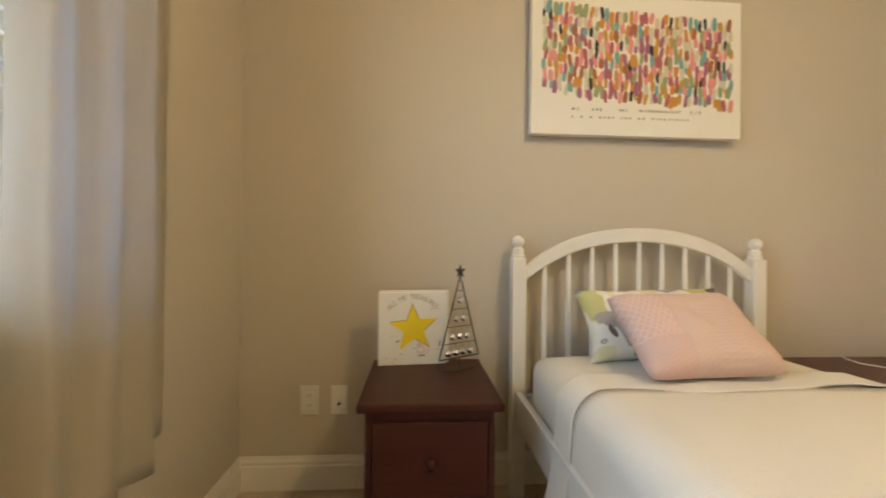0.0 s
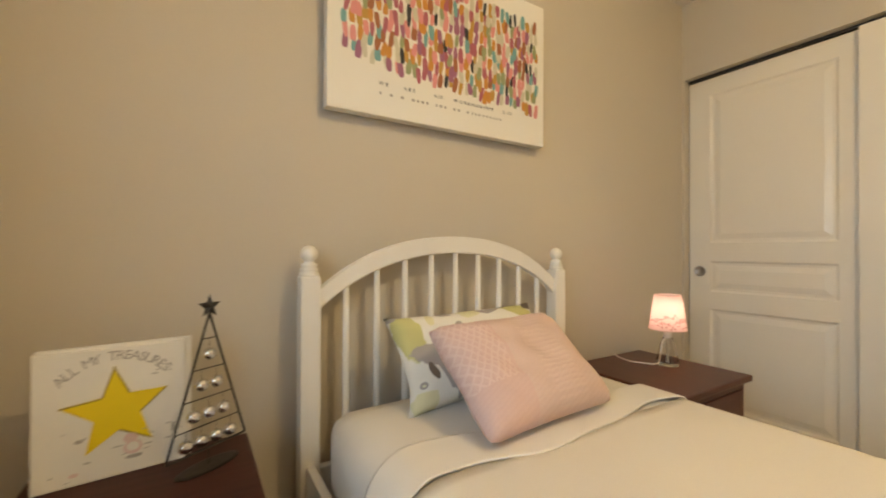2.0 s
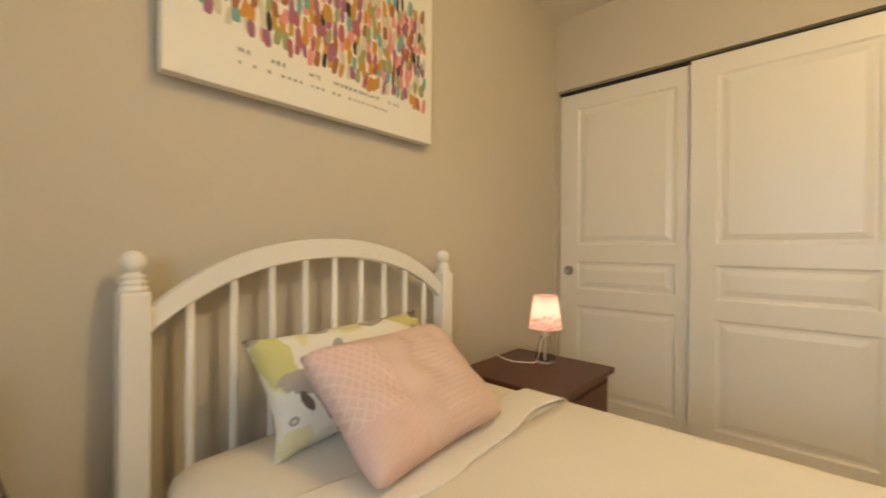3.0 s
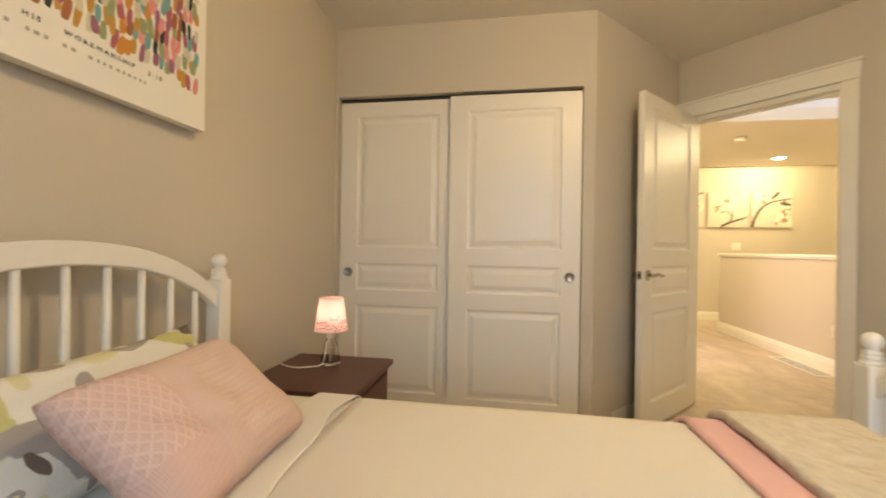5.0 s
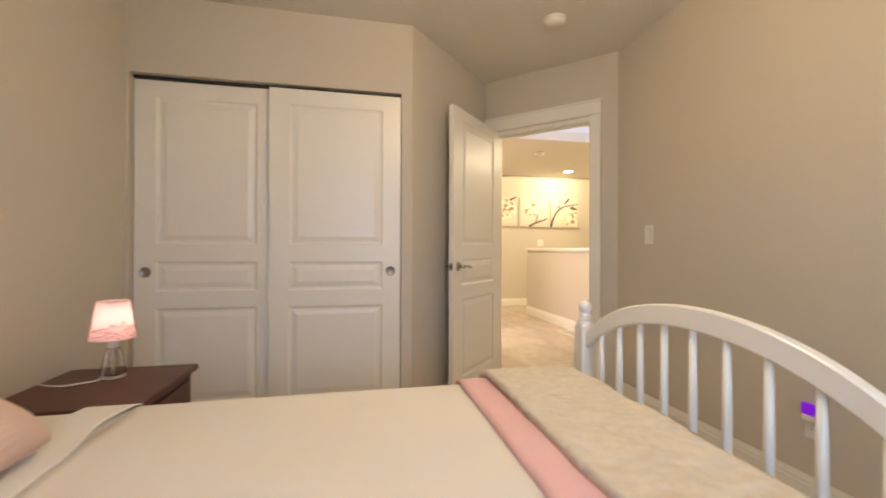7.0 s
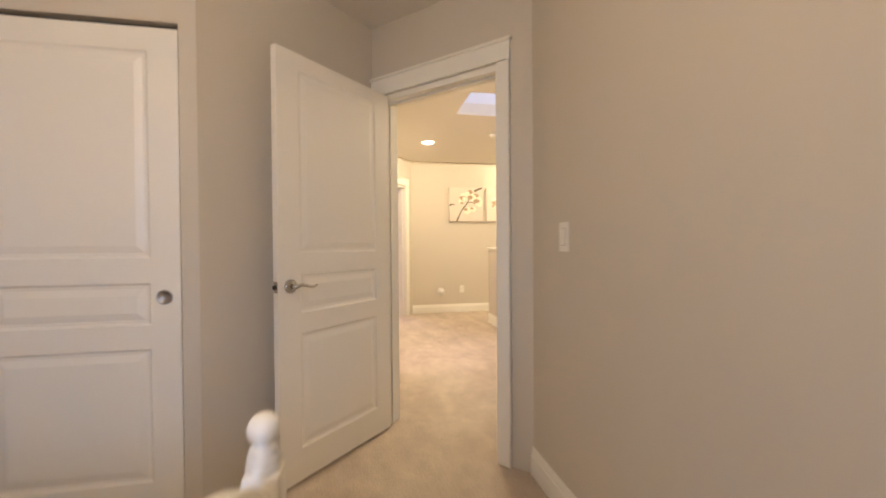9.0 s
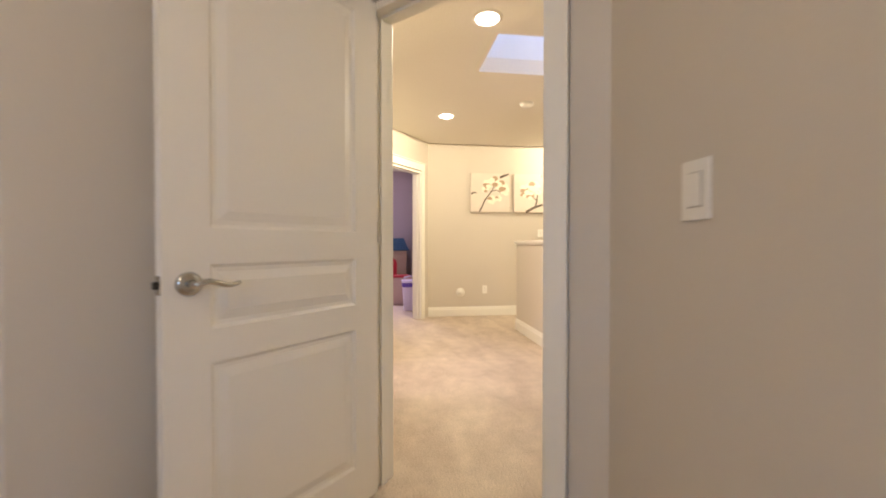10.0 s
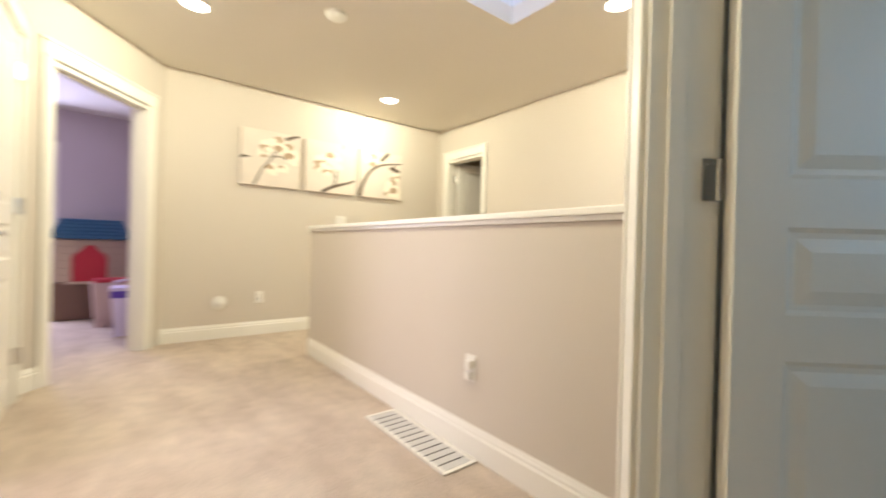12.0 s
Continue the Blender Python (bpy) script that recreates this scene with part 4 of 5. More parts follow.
def nightstand(x0, x1, y0, y1, h, wood, label, knob):
    t = thing("nightstand", pose((x0 + x1) / 2, (y0 + y1) / 2, 0), label, "nightstand")
    w, d = (x1 - x0) / 2, (y1 - y0) / 2
    i = 0.022
    part("tabletop", box(-w, w, -d, d, h - 0.024, h, 0.007), wood, t)
    bm = box(-w + i, -w + i + 0.018, -d + i, d - 0.01, 0.0, h - 0.0245, 0.002)
    add_box(bm, w - i - 0.018, w - i, -d + i, d - 0.01, 0.0, h - 0.0245, 0.002)
    add_box(bm, -w + i + 0.018, w - i - 0.018, d - 0.02, d - 0.01, 0.05, h - 0.0245)
    add_box(bm, -w + i + 0.018, w - i - 0.018, -d + i + 0.004, d - 0.02, 0.05, 0.068)
    add_box(bm, -w + i + 0.018, w - i - 0.018, -d + i + 0.002, -d + i + 0.02, 0.0, 0.05, 0.001)
    add_box(bm, -w + i + 0.018, w - i - 0.018, -d + i + 0.001, -d + i + 0.02, h - 0.052, h - 0.0245, 0.001)
    part("body", bm, wood, t)
    hh = (h - 0.052 - 0.07) / 2
    for k in range(2):
        z = 0.072 + k * hh
        bm = box(-w + i + 0.021, w - i - 0.021, -d + i - 0.006, -d + i + 0.014, z + 0.003, z + hh - 0.004, 0.004)
        add_box(bm, -w + i + 0.03, w - i - 0.03, -d + i + 0.014, d - 0.05, z + 0.01, z + hh - 0.03)
        dr = part("drawer", bm, wood, t)
        if knob:
            bm = lathe([(0, 0), (0.009, 0), (0.008, 0.012), (0.016, 0.018), (0.018, 0.025), (0.012, 0.031), (0, 0.033)], 20)
            bmesh.ops.transform(bm, matrix=pose(0, -d + i - 0.006, z + hh * 0.5, 90), verts=bm.verts)
            part("knob", bm, wood, dr, "round dark wooden knob", True)
    return t


nightstand(0.074, 0.476, 1.447, 1.915, 0.552, CHERRY, "dark cherry wood nightstand with two drawers and round knobs", True)
nightstand(1.705, 2.201, 1.468, 1.940, 0.542, ESPRESSO, "dark brown wooden nightstand with drawers beside the closet", False)

# ---- table lamp ----
LX, LY, LZ = 2.055, 1.718, 0.543
tl = thing("table_lamp", pose(LX, LY, LZ), "small lit table lamp with pink printed shade and clear glass base", "lamp")
THIN = mat("thin_glass", (0.97, 0.97, 0.97), 0.02, vary=0.0, bump=0.0, bigvary=0.0, transmission=1.0)
THIN.node_tree.nodes["Principled BSDF"].inputs["IOR"].default_value = 1.1
outer = [(0.0, 0.0), (0.040, 0.0), (0.0435, 0.004), (0.043, 0.012), (0.037, 0.045), (0.029, 0.080), (0.021, 0.105), (0.0175, 0.114)]
inner = [(0.0150, 0.114), (0.0185, 0.104), (0.0265, 0.079), (0.0345, 0.044), (0.0395, 0.014), (0.030, 0.009), (0.0, 0.008)]
part("base", lathe(outer + inner, 32), THIN, tl, "clear glass bell-shaped base", True)
part("stem", lathe([(0, 0.0085), (0.006, 0.0085), (0.005, 0.03), (0.0045, 0.06), (0.008, 0.066), (0.009, 0.074), (0.0045, 0.08), (0.0045, 0.112), (0, 0.112)], 16), PLASTIC, tl, "slim white stem inside the glass", True)
part("socket", lathe([(0, 0.1145), (0.014, 0.1145), (0.016, 0.118), (0.016, 0.150), (0.010, 0.155), (0, 0.156)], 20), PLASTIC, tl, "", True)
sh = lathe([(0.0725, 0.150), (0.0515, 0.294), (0.0507, 0.294), (0.0717, 0.150)], 48)
for f in [f for f in sh.faces if len(f.verts) > 4]:
    sh.faces.remove(f)
shade = part("shade", sh, SHADE, tl, "pink cloth shade printed with small leaves", True)
for z, r in ((0.150, 0.0725), (0.294, 0.0512)):
    part("shade_rim", tube([(r * math.cos(a * math.pi / 18), r * math.sin(a * math.pi / 18), z) for a in range(37)], 0.0012, 6), PINK, shade)
rng = random.Random(5)
LEAFRED = mat("leaf_print", (0.45, 0.10, 0.10), 0.8, vary=0.05, bump=0.0)
bm = bmesh.new()


def on_shade(a, zz):
    r = 0.0725 - (zz - 0.150) / 0.144 * 0.021 + 0.0006
    return (r * math.cos(a), r * math.sin(a), zz)


def twig(a, k):
    return 0.183 + 0.016 * k + 0.008 * math.sin(3 * a + 2.1 * k) + 0.003 * math.sin(11 * a + k)


for k in range(2):
    for i in range(96):
        a0, a1 = 2 * math.pi * i / 96, 2 * math.pi * (i + 1) / 96
        bm.faces.new([bm.verts.new(on_shade(a, twig(a, k) + h)) for a, h in ((a0, -0.0006), (a1, -0.0006), (a1, 0.0006), (a0, 0.0006))])
for k in range(84):
    a = 2 * math.pi * k / 84 + rng.uniform(-0.03, 0.03)
    zz = twig(a, k % 2) + rng.choice((-0.006, 0.006)) if k % 3 else rng.uniform(0.155, 0.174)
    rot = rng.uniform(-0.9, 0.9)
    L_, W_ = rng.uniform(0.004, 0.0065), 0.0024
    pts = []
    for s_, o_ in ((-1, 0), (0, 1), (1, 0), (0, -1)):
        dx, dz = s_ * L_ * math.cos(rot) - o_ * W_ * math.sin(rot), s_ * L_ * math.sin(rot) + o_ * W_ * math.cos(rot)
        pts.append(bm.verts.new(on_shade(a + dx / 0.066, zz + dz)))
    bm.faces.new(pts)
part("leaf_pattern", bm, LEAFRED, shade)["kind"] = "stuff"
part("bulb", lathe([(0, 0.157), (0.010, 0.158), (0.012, 0.17), (0.02, 0.19), (0.022, 0.205), (0.014, 0.222), (0, 0.228)], 16), BULB, tl, "", True).visible_shadow = False
part("cord", tube([(-0.010, 0.0, 0.118), (-0.03, 0.004, 0.10), (-0.032, 0.01, 0.05), (-0.035, 0.02, 0.006), (-0.06, 0.03, 0.004), (-0.085, 0.06, 0.006), (-0.10, 0.10, 0.004), (-0.09, 0.15, 0.004), (-0.07, 0.19, 0.004), (-0.05, 0.215, 0.004), (-0.05, 0.228, -0.02), (-0.05, 0.230, -0.15)], 0.0028, 8), PLASTIC, tl, "white lamp cord", True)

# ---- keepsake book box with a yellow star ----


def star_pts(r1, r2, n=5, rot=math.pi / 2):
    return [((r1 if k % 2 == 0 else r2) * math.cos(rot + k * math.pi / n), (r1 if k % 2 == 0 else r2) * math.sin(rot + k * math.pi / n)) for k in range(2 * n)]


def flat(pts, y0, y1, bm=None):
    """A flat shape in the xz plane, from y0 back to y1."""
    bm = bm or bmesh.new()
    a = [bm.verts.new((x, y0, z)) for x, z in pts]
    b = [bm.verts.new((x, y1, z)) for x, z in pts]
    bm.faces.new(a); bm.faces.new(b[::-1])
    for i in range(len(pts)):
        bm.faces.new((a[i], a[(i + 1) % len(pts)], b[(i + 1) % len(pts)], b[i]))
    return bm


def words(body, size, material, parent, name, m, depth=0.0004, spacing=1.0):
    cu = bpy.data.curves.new(name, "FONT")
    cu.body, cu.size, cu.extrude, cu.align_x, cu.align_y, cu.space_character, cu.resolution_u = body, size, depth, "CENTER", "CENTER", spacing, 2
    o = bpy.data.objects.new(name, cu)
    scene.collection.objects.link(o)
    me = bpy.data.meshes.new_from_object(o)
    bpy.data.objects.remove(o)
    me.materials.append(material)
    ob = new(name, me)
    ob.parent = parent
    ob.matrix_basis = m
    return ob


bk = thing("book", pose(0.220, 1.834, 0.5525, -2, 0, 6.5), "white square keepsake book with yellow star, leaning on the wall", "book")
BW, BH = 0.1235, 0.262
part("cover", box(-BW, BW, -0.004, 0.022, 0.0, BH, 0.003), PAPER, bk)
part("page_block", box(-BW + 0.004, BW + 0.012, 0.003, 0.019, 0.004, BH + 0.006, 0.002), PAPER, bk)
sp = star_pts(0.092, 0.040, rot=math.pi / 2 + 0.06)
part("star", flat([(x + 0.004, z + 0.132) for x, z in sp], -0.0056, -0.0042), YELLOW, bk, "yellow star")
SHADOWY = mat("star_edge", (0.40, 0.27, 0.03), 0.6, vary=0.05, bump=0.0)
bm = bmesh.new()
for k in range(10):
    a, b = sp[k], sp[(k + 1) % 10]
    if k in (0, 1, 7, 9, 5):
        m_ = Vector((b[0] - a[0], b[1] - a[1]))
        n_ = Vector((-m_.y, m_.x)).normalized() * 0.003
        flat([(a[0] + 0.004, a[1] + 0.132), (b[0] + 0.004, b[1] + 0.132), (b[0] + 0.004 + n_.x, b[1] + 0.132 + n_.y), (a[0] + 0.004 + n_.x, a[1] + 0.132 + n_.y)], -0.0063, -0.0057, bm)
part("star_edge", bm, SHADOWY, bk)
tx = "ALL MY TREASURES"
for k, ch in enumerate(tx):
    if ch == " ":
        continue
    a = math.radians(138 - 96 * k / (len(tx) - 1))
    words(ch, 0.027, GREYINKSHADE, bk, "letter", pose(0.002 + 0.115 * math.cos(a), -0.0046, 0.130 + 0.115 * math.sin(a), 90, -(math.degrees(a) - 90) , 0))
bm = bmesh.new()
rng = random.Random(3)
for cx_, cz_, n_ in ((0.075, 0.07, 8), (0.02, 0.045, 6), (-0.07, 0.022, 3), (-0.055, 0.10, 2), (0.06, 0.20, 4)):
    for k in range(n_):
        x, z = cx_ + rng.uniform(-0.03, 0.03), cz_ + rng.uniform(-0.018, 0.018)
        l, h_ = rng.uniform(0.004, 0.014), rng.uniform(0.001, 0.0025)
        flat([(x, z), (x + l, z + rng.uniform(-0.004, 0.004)), (x + l, z + h_), (x, z + h_)], -0.0060, -0.0057, bm)
part("drawing", bm, GREYINKSHADE, bk, "faint grey line drawing")["kind"] = "stuff"


def oval(x, z, rx, rz):
    return [(x + rx * math.cos(q * math.pi / 8), z + rz * math.sin(q * math.pi / 8)) for q in range(16)]


ROSEINK = mat("rose_ink", (0.74, 0.55, 0.50), 0.6, vary=0.08, bump=0.0)
bm = flat(oval(0.030, 0.052, 0.016, 0.014), -0.0068, -0.0064)
flat(oval(0.026, 0.072, 0.012, 0.010), -0.0068, -0.0064, bm)
flat(oval(-0.062, 0.022, 0.007, 0.004), -0.0062, -0.0058, bm)
part("rose_shape", bm, ROSEINK, bk, "small rose-coloured printed shape")["kind"] = "stuff"
bm = flat(oval(0.032, 0.033, 0.014, 0.004), -0.0068, -0.0064)
flat(oval(-0.055, 0.085, 0.007, 0.004), -0.0062, -0.0058, bm)
flat(oval(0.100, 0.075, 0.004, 0.011), -0.0062, -0.0058, bm)
part("dark_shape", bm, GREYINKSHADE, bk, "small grey printed shape")["kind"] = "stuff"
bm = flat(oval(0.030, 0.054, 0.011, 0.009), -0.0074, -0.0070)
part("pale_shape", bm, PAPER, bk)

# ---- wire tree with silver balls ----
tr = thing("wire_tree", pose(0.386, 1.778, 0.5525, 0, 0, 32), "dark wire tabletop tree with silver bells and a star", "ornament")
TW, TB, TH = 0.088, 0.040, 0.330
for a, b in (((-TW, TB), (0, TH)), ((TW, TB), (0, TH)), ((-TW, TB), (TW, TB))):
    part("wire", tube([(a[0], 0, a[1]), ((a[0] + b[0]) / 2, 0, (a[1] + b[1]) / 2), (b[0], 0, b[1])], 0.0025, 8), IRON, tr)
bm = lathe([(0, 0.0004), (0.028, 0.0004), (0.028, 0.002), (0.024, 0.0032), (0, 0.0034)], 28)
bmesh.ops.transform(bm, matrix=Matrix.Diagonal((2.5, 1.0, 1.0, 1.0)), verts=bm.verts)
part("foot", bm, IRON, tr, "flat oval dark metal foot")
part("post", tube([(0, 0, 0.003), (0, 0, 0.02), (0, 0, TB)], 0.0013, 8), IRON, tr)
ROWS = ((0.0600, 0.091, 4), (0.116, 0.149, 3), (0.178, 0.211, 2), (0.241, 0.275, 1))
for z, zt, n_ in ROWS:
    hw_ = TW * (1 - (zt - TB) / (TH - TB))
    part("cross_wire", tube([(-hw_, 0, zt), (0, 0, zt), (hw_, 0, zt)], 0.0014, 6), IRON, tr)
    for k in range(n_):
        x = (k - (n_ - 1) / 2) * 0.033
        part("bell", lathe([(0.0135 * math.sin(math.pi * q / 12), -0.0135 * math.cos(math.pi * q / 12)) for q in range(13)], 20, (x, 0, z)), SILVER, tr, "small shiny silver bell", True)
        part("hook", tube([(x, 0, z + 0.013), (x, 0, z + 0.016), (x, 0, zt)], 0.0004, 5), IRON, tr)
bm = bmesh.new()
ring = [bm.verts.new((x, 0, z + TH + 0.013)) for x, z in star_pts(0.027, 0.0115)]
for y in (-0.009, 0.009):
    mid = bm.verts.new((0, y, TH + 0.013))
    for k in range(10):
        bm.faces.new((ring[k], ring[(k + 1) % 10], mid) if y < 0 else (ring[(k + 1) % 10], ring[k], mid))
part("star", bm, IRON, tr, "dark faceted metal star")

# ---- canvas print above the bed ----
PX0, PX1, PZ0, PZ1, PY = 0.691, 1.592, 1.451, 2.03, 1.977
pic = thing("wall_canvas", pose(0, 0, 0), "white canvas print of many coloured brush strokes with lettering", "painting")
part("canvas", box(PX0, PX1, PY, PY + 0.038, PZ0, PZ1, 0.003), CANVAS, pic)
rng = random.Random(11)
wts = [6, 5, 3, 5, 5, 3, 3, 3, 4, 4]
COLS, k = 38, 0
loose = [bmesh.new() for _ in PAINTS]
for row in range(9):
    for c_ in range(COLS):
        u = (c_ + rng.uniform(-0.3, 0.3)) / (COLS - 1)
        x = PX0 + 0.056 + (PX1 - PX0 - 0.106) * u
        z = 1.624 + 0.040 * math.exp(-6 * max(u, 0)) - 0.026 * u + 0.0405 * row + rng.uniform(-0.011, 0.011)
        i = rng.choices(range(10), wts)[0]
        L_, W_, rot = rng.uniform(0.021, 0.031), rng.uniform(0.0082, 0.0118), rng.uniform(-0.16, 0.24)
        if i == 7:
            W_ *= 0.8
        y = PY - 0.0008 - 0.0000035 * k
        k += 1
        b_ = bmesh.new() if k <= 300 else loose[i]
        pts = []
        lean = rng.uniform(-0.25, 0.25)
        for q in range(10):
            a = 2 * math.pi * q / 10
            ex = abs(math.cos(a)) ** 0.45 * math.copysign(1, math.cos(a)) * W_ * (1 + lean * math.sin(a))
            ez = math.sin(a) * L_ + rng.uniform(-0.0012, 0.0012)
            pts.append((x + ex * math.cos(rot) + ez * math.sin(rot), z + ez * math.cos(rot) - ex * math.sin(rot)))
        b_.faces.new([b_.verts.new((px, y, pz)) for px, pz in pts])
        if k <= 300:
            part("brush_stroke", b_, PAINTS[i], pic)
for i, b_ in enumerate(loose):
    part("stroke_field", b_, PAINTS[i], pic)["kind"] = "stuff"
for wd, x, z, s_ in (("WE", 0.874, 1.556, 0.018), ("ARE", 0.967, 1.556, 0.018), ("HIS", 1.080, 1.556, 0.018), ("WORKMANSHIP", 1.236, 1.556, 0.018), ("2:10", 1.392, 1.556, 0.018)):
    words(wd, s_, INK, pic, "lettering", pose(x, PY - 0.0012, z, 90), spacing=1.55 if len(wd) > 5 else 1.6)
bm = bmesh.new()
rng = random.Random(21)
x = 0.860
while x < 1.390:
    l = rng.uniform(0.006, 0.011)
    flat([(x, 1.520), (x + l, 1.520), (x + l, 1.529), (x, 1.529)], PY - 0.0014, PY - 0.001, bm)
    x += l + rng.choice((0.009, 0.009, 0.012, 0.03))
part("small_lettering", bm, GREYINKSHADE, pic)["kind"] = "stuff"

# ---- plates, switches, detectors ----


def plate(m, label, kind, w=0.07, h=0.115):
    """Wall plate; local y points out of the wall."""
    t = thing(kind.replace(" ", "_"), m, label, kind)
    part("plate", box(-w / 2, w / 2, 0.0005, 0.006, -h / 2, h / 2, 0.002), PLASTIC, t)
    if "switch" in kind:
        # grey sheet paints the shade in the gap round the rocker
        part("rocker_gap_shade", box(-0.0188, 0.0188, 0.0058, 0.0064, -0.0348, 0.0348), GREYINKSHADE, t)
        part("rocker", box(-0.0165, 0.0165, 0.0066, 0.0105, -0.0325, 0.0325, 0.002), PLASTIC, t)
    else:
        for z in (-0.020, 0.020):
            o = part("receptacle", box(-0.017, 0.017, 0.0062, 0.008, z - 0.014, z + 0.014, 0.003), PLASTIC, t)
            bm = bmesh.new()
            for x in (-0.006, 0.006):
                add_box(bm, x - 0.001, x + 0.001, 0.0081, 0.0086, z - 0.003, z + 0.006)
            part("slots", bm, DARK, o)
    return t


plate(pose(-0.194, NY, 0.358, 0, 0, 180), "white duplex outlet plate on the beige wall", "outlet", 0.072, 0.117)
t = plate(pose(-0.075, NY, 0.358, 0, 0, 180), "white wall plate with a coaxial jack", "wall plate", 0.066, 0.115)
for c_ in list(t.children):
    if c_.name.startswith("receptacle"):
        for d_ in list(c_.children):
            bpy.data.objects.remove(d_)
        bpy.data.objects.remove(c_)
bm = lathe([(0, 0), (0.007, 0), (0.007, 0.008), (0.0045, 0.009), (0.0045, 0.018), (0, 0.018)], 12)
bmesh.ops.transform(bm, matrix=pose(0, 0.006, -0.012, -90), verts=bm.verts)
part("coaxial_jack", bm, CHROME, t)
plate(pose(2.462, SY, 1.14), "white rocker light switch by the door", "light switch", 0.072, 0.118)
plate(pose(1.526, SY, 0.345), "white duplex outlet low on the wall", "outlet")
nl = thing("night_light", pose(1.530, SY + 0.012, 0.398), "small purple glowing plug-in night light", "night light")
part("body", box(-0.024, 0.024, -0.0035, 0.022, -0.036, -0.012, 0.004), PLASTIC, nl)
part("glow_panel", box(-0.027, 0.027, 0.004, 0.020, -0.012, 0.035, 0.004), PURPLE, nl, "purple glowing panel")
plate(pose(4.42, HW, 0.385), "white duplex outlet with plugs on the half wall", "outlet")
pg = thing("plug_adapter", pose(4.412, HW + 0.0085, 0.405), "white plug adapter in an outlet", "plug")
part("body", box(-0.018, 0.018, 0.0, 0.026, -0.016, 0.018, 0.004), PLASTIC, pg)
pg = thing("plug_adapter", pose(4.416, HW + 0.0085, 0.357), "white plug adapter in an outlet", "plug")
part("body", box(-0.016, 0.016, 0.0, 0.022, -0.016, 0.014, 0.004), PLASTIC, pg)
plate(pose(HX, -1.765, 0.375, 0, 0, 90), "white duplex outlet on the far hall wall", "outlet")
plate(pose(HX, -2.61, 1.18, 0, 0, 90), "white light switch plate on the far hall wall", "light switch", 0.115, 0.115)
rd = thing("round_wall_cover", pose(HX, -1.412, 0.338, 0, -90, 0), "round white central vacuum cover on the wall", "wall cover")
part("disc", lathe([(0, 0.0005), (0.062, 0.0005), (0.062, 0.006), (0.056, 0.010), (0.030, 0.011), (0, 0.011)], 32), PLASTIC, rd, "", True)
part("inner_lid", lathe([(0, 0.0112), (0.036, 0.0112), (0.036, 0.015), (0, 0.016)], 28), PLASTIC, rd, "", True)


def detector(x, y, r):
    t = thing("smoke_detector", pose(x, y, 2.44), "round white smoke detector on the ceiling", "smoke detector", "smoke detectors")
    part("mount", lathe([(0, -0.001), (r, -0.001), (r, -0.010), (0, -0.010)], 32), PLASTIC, t)
    part("housing", lathe([(0, -0.0102), (r * 0.94, -0.0102), (r * 0.92, -0.022), (r * 0.72, -0.036), (0, -0.038)], 32), PLASTIC, t, "", True)


detector(2.508, -0.371, 0.068)
detector(5.65, -1.77, 0.068)
for x, y in DOWNLIGHTS:
    t = thing("downlight", pose(x, y, 2.44), "round recessed ceiling light, switched on", "ceiling light", "hall downlights")
    bm = lathe([(0.072, -0.001), (0.098, -0.001), (0.096, -0.003), (0.075, -0.0045)], 36)
    for f in [f for f in bm.faces if len(f.verts) > 4]:
        bm.faces.remove(f)
    part("trim_ring", bm, TRIM, t, "", True)
    lens = part("lens", lathe([(0, -0.0035), (0.074, -0.0035), (0.074, -0.006), (0.055, -0.016), (0, -0.020)], 32), LAMPLENS, t, "glowing lens", True)
    lens.visible_shadow = False
t = thing("ceiling_lamp", pose(1.14, 0.33, 2.44), "flush glass dome ceiling lamp, switched on", "ceiling light")
part("base", lathe([(0, -0.001), (0.15, -0.001), (0.15, -0.02), (0, -0.02)], 36), TRIM, t)
dm = part("dome", lathe([(0.14 * math.cos(a * math.pi / 20), -0.021 - 0.09 * math.sin(a * math.pi / 20)) for a in range(11)], 36), DOME, t, "frosted glass dome", True)
dm.visible_shadow = False

# floor register
vt = thing("floor_vent", pose(4.682, -1.812, 0.0), "white metal floor vent set in the carpet", "floor vent")
VW, VD2 = 0.34, 0.090
bm = box(-VW, VW, -VD2, -VD2 + 0.018, 0.002, 0.009, 0.002)
add_box(bm, -VW, VW, VD2 - 0.018, VD2, 0.002, 0.009, 0.002)
add_box(bm, -VW, -VW + 0.018, -VD2 + 0.018, VD2 - 0.018, 0.002, 0.009, 0.002)
add_box(bm, VW - 0.018, VW, -VD2 + 0.018, VD2 - 0.018, 0.002, 0.009, 0.002)
part("frame", bm, TRIM, vt)
VENTG = mat("vent_enamel", (0.56, 0.53, 0.48), 0.5, vary=0.03, bump=0.0)
# added dark sheet stands in for the shade between the slats
part("gap_shade", box(-VW + 0.018, VW - 0.018, -VD2 + 0.018, VD2 - 0.018, 0.001, 0.002), DARK, vt)
sl = None
for k in range(13):
    x = -VW + 0.042 + k * (2 * VW - 0.084) / 12
    if sl is None:
        sl = part("slat", box(-0.0225, 0.0225, -VD2 + 0.019, VD2 - 0.019, -0.0008, 0.0008), VENTG, vt)
        o = sl
    else:
        o = new("slat", sl.data); o.parent = vt
    o.matrix_basis = pose(x, 0, 0.006, 0, 3, 0)

# ---- hall canvases ----


SEPIACLOTH = mat("sepia_canvas", (0.66, 0.57, 0.47), 0.8, scale=5, vary=0.10, bump=0.03, big=300, bigvary=0.02)


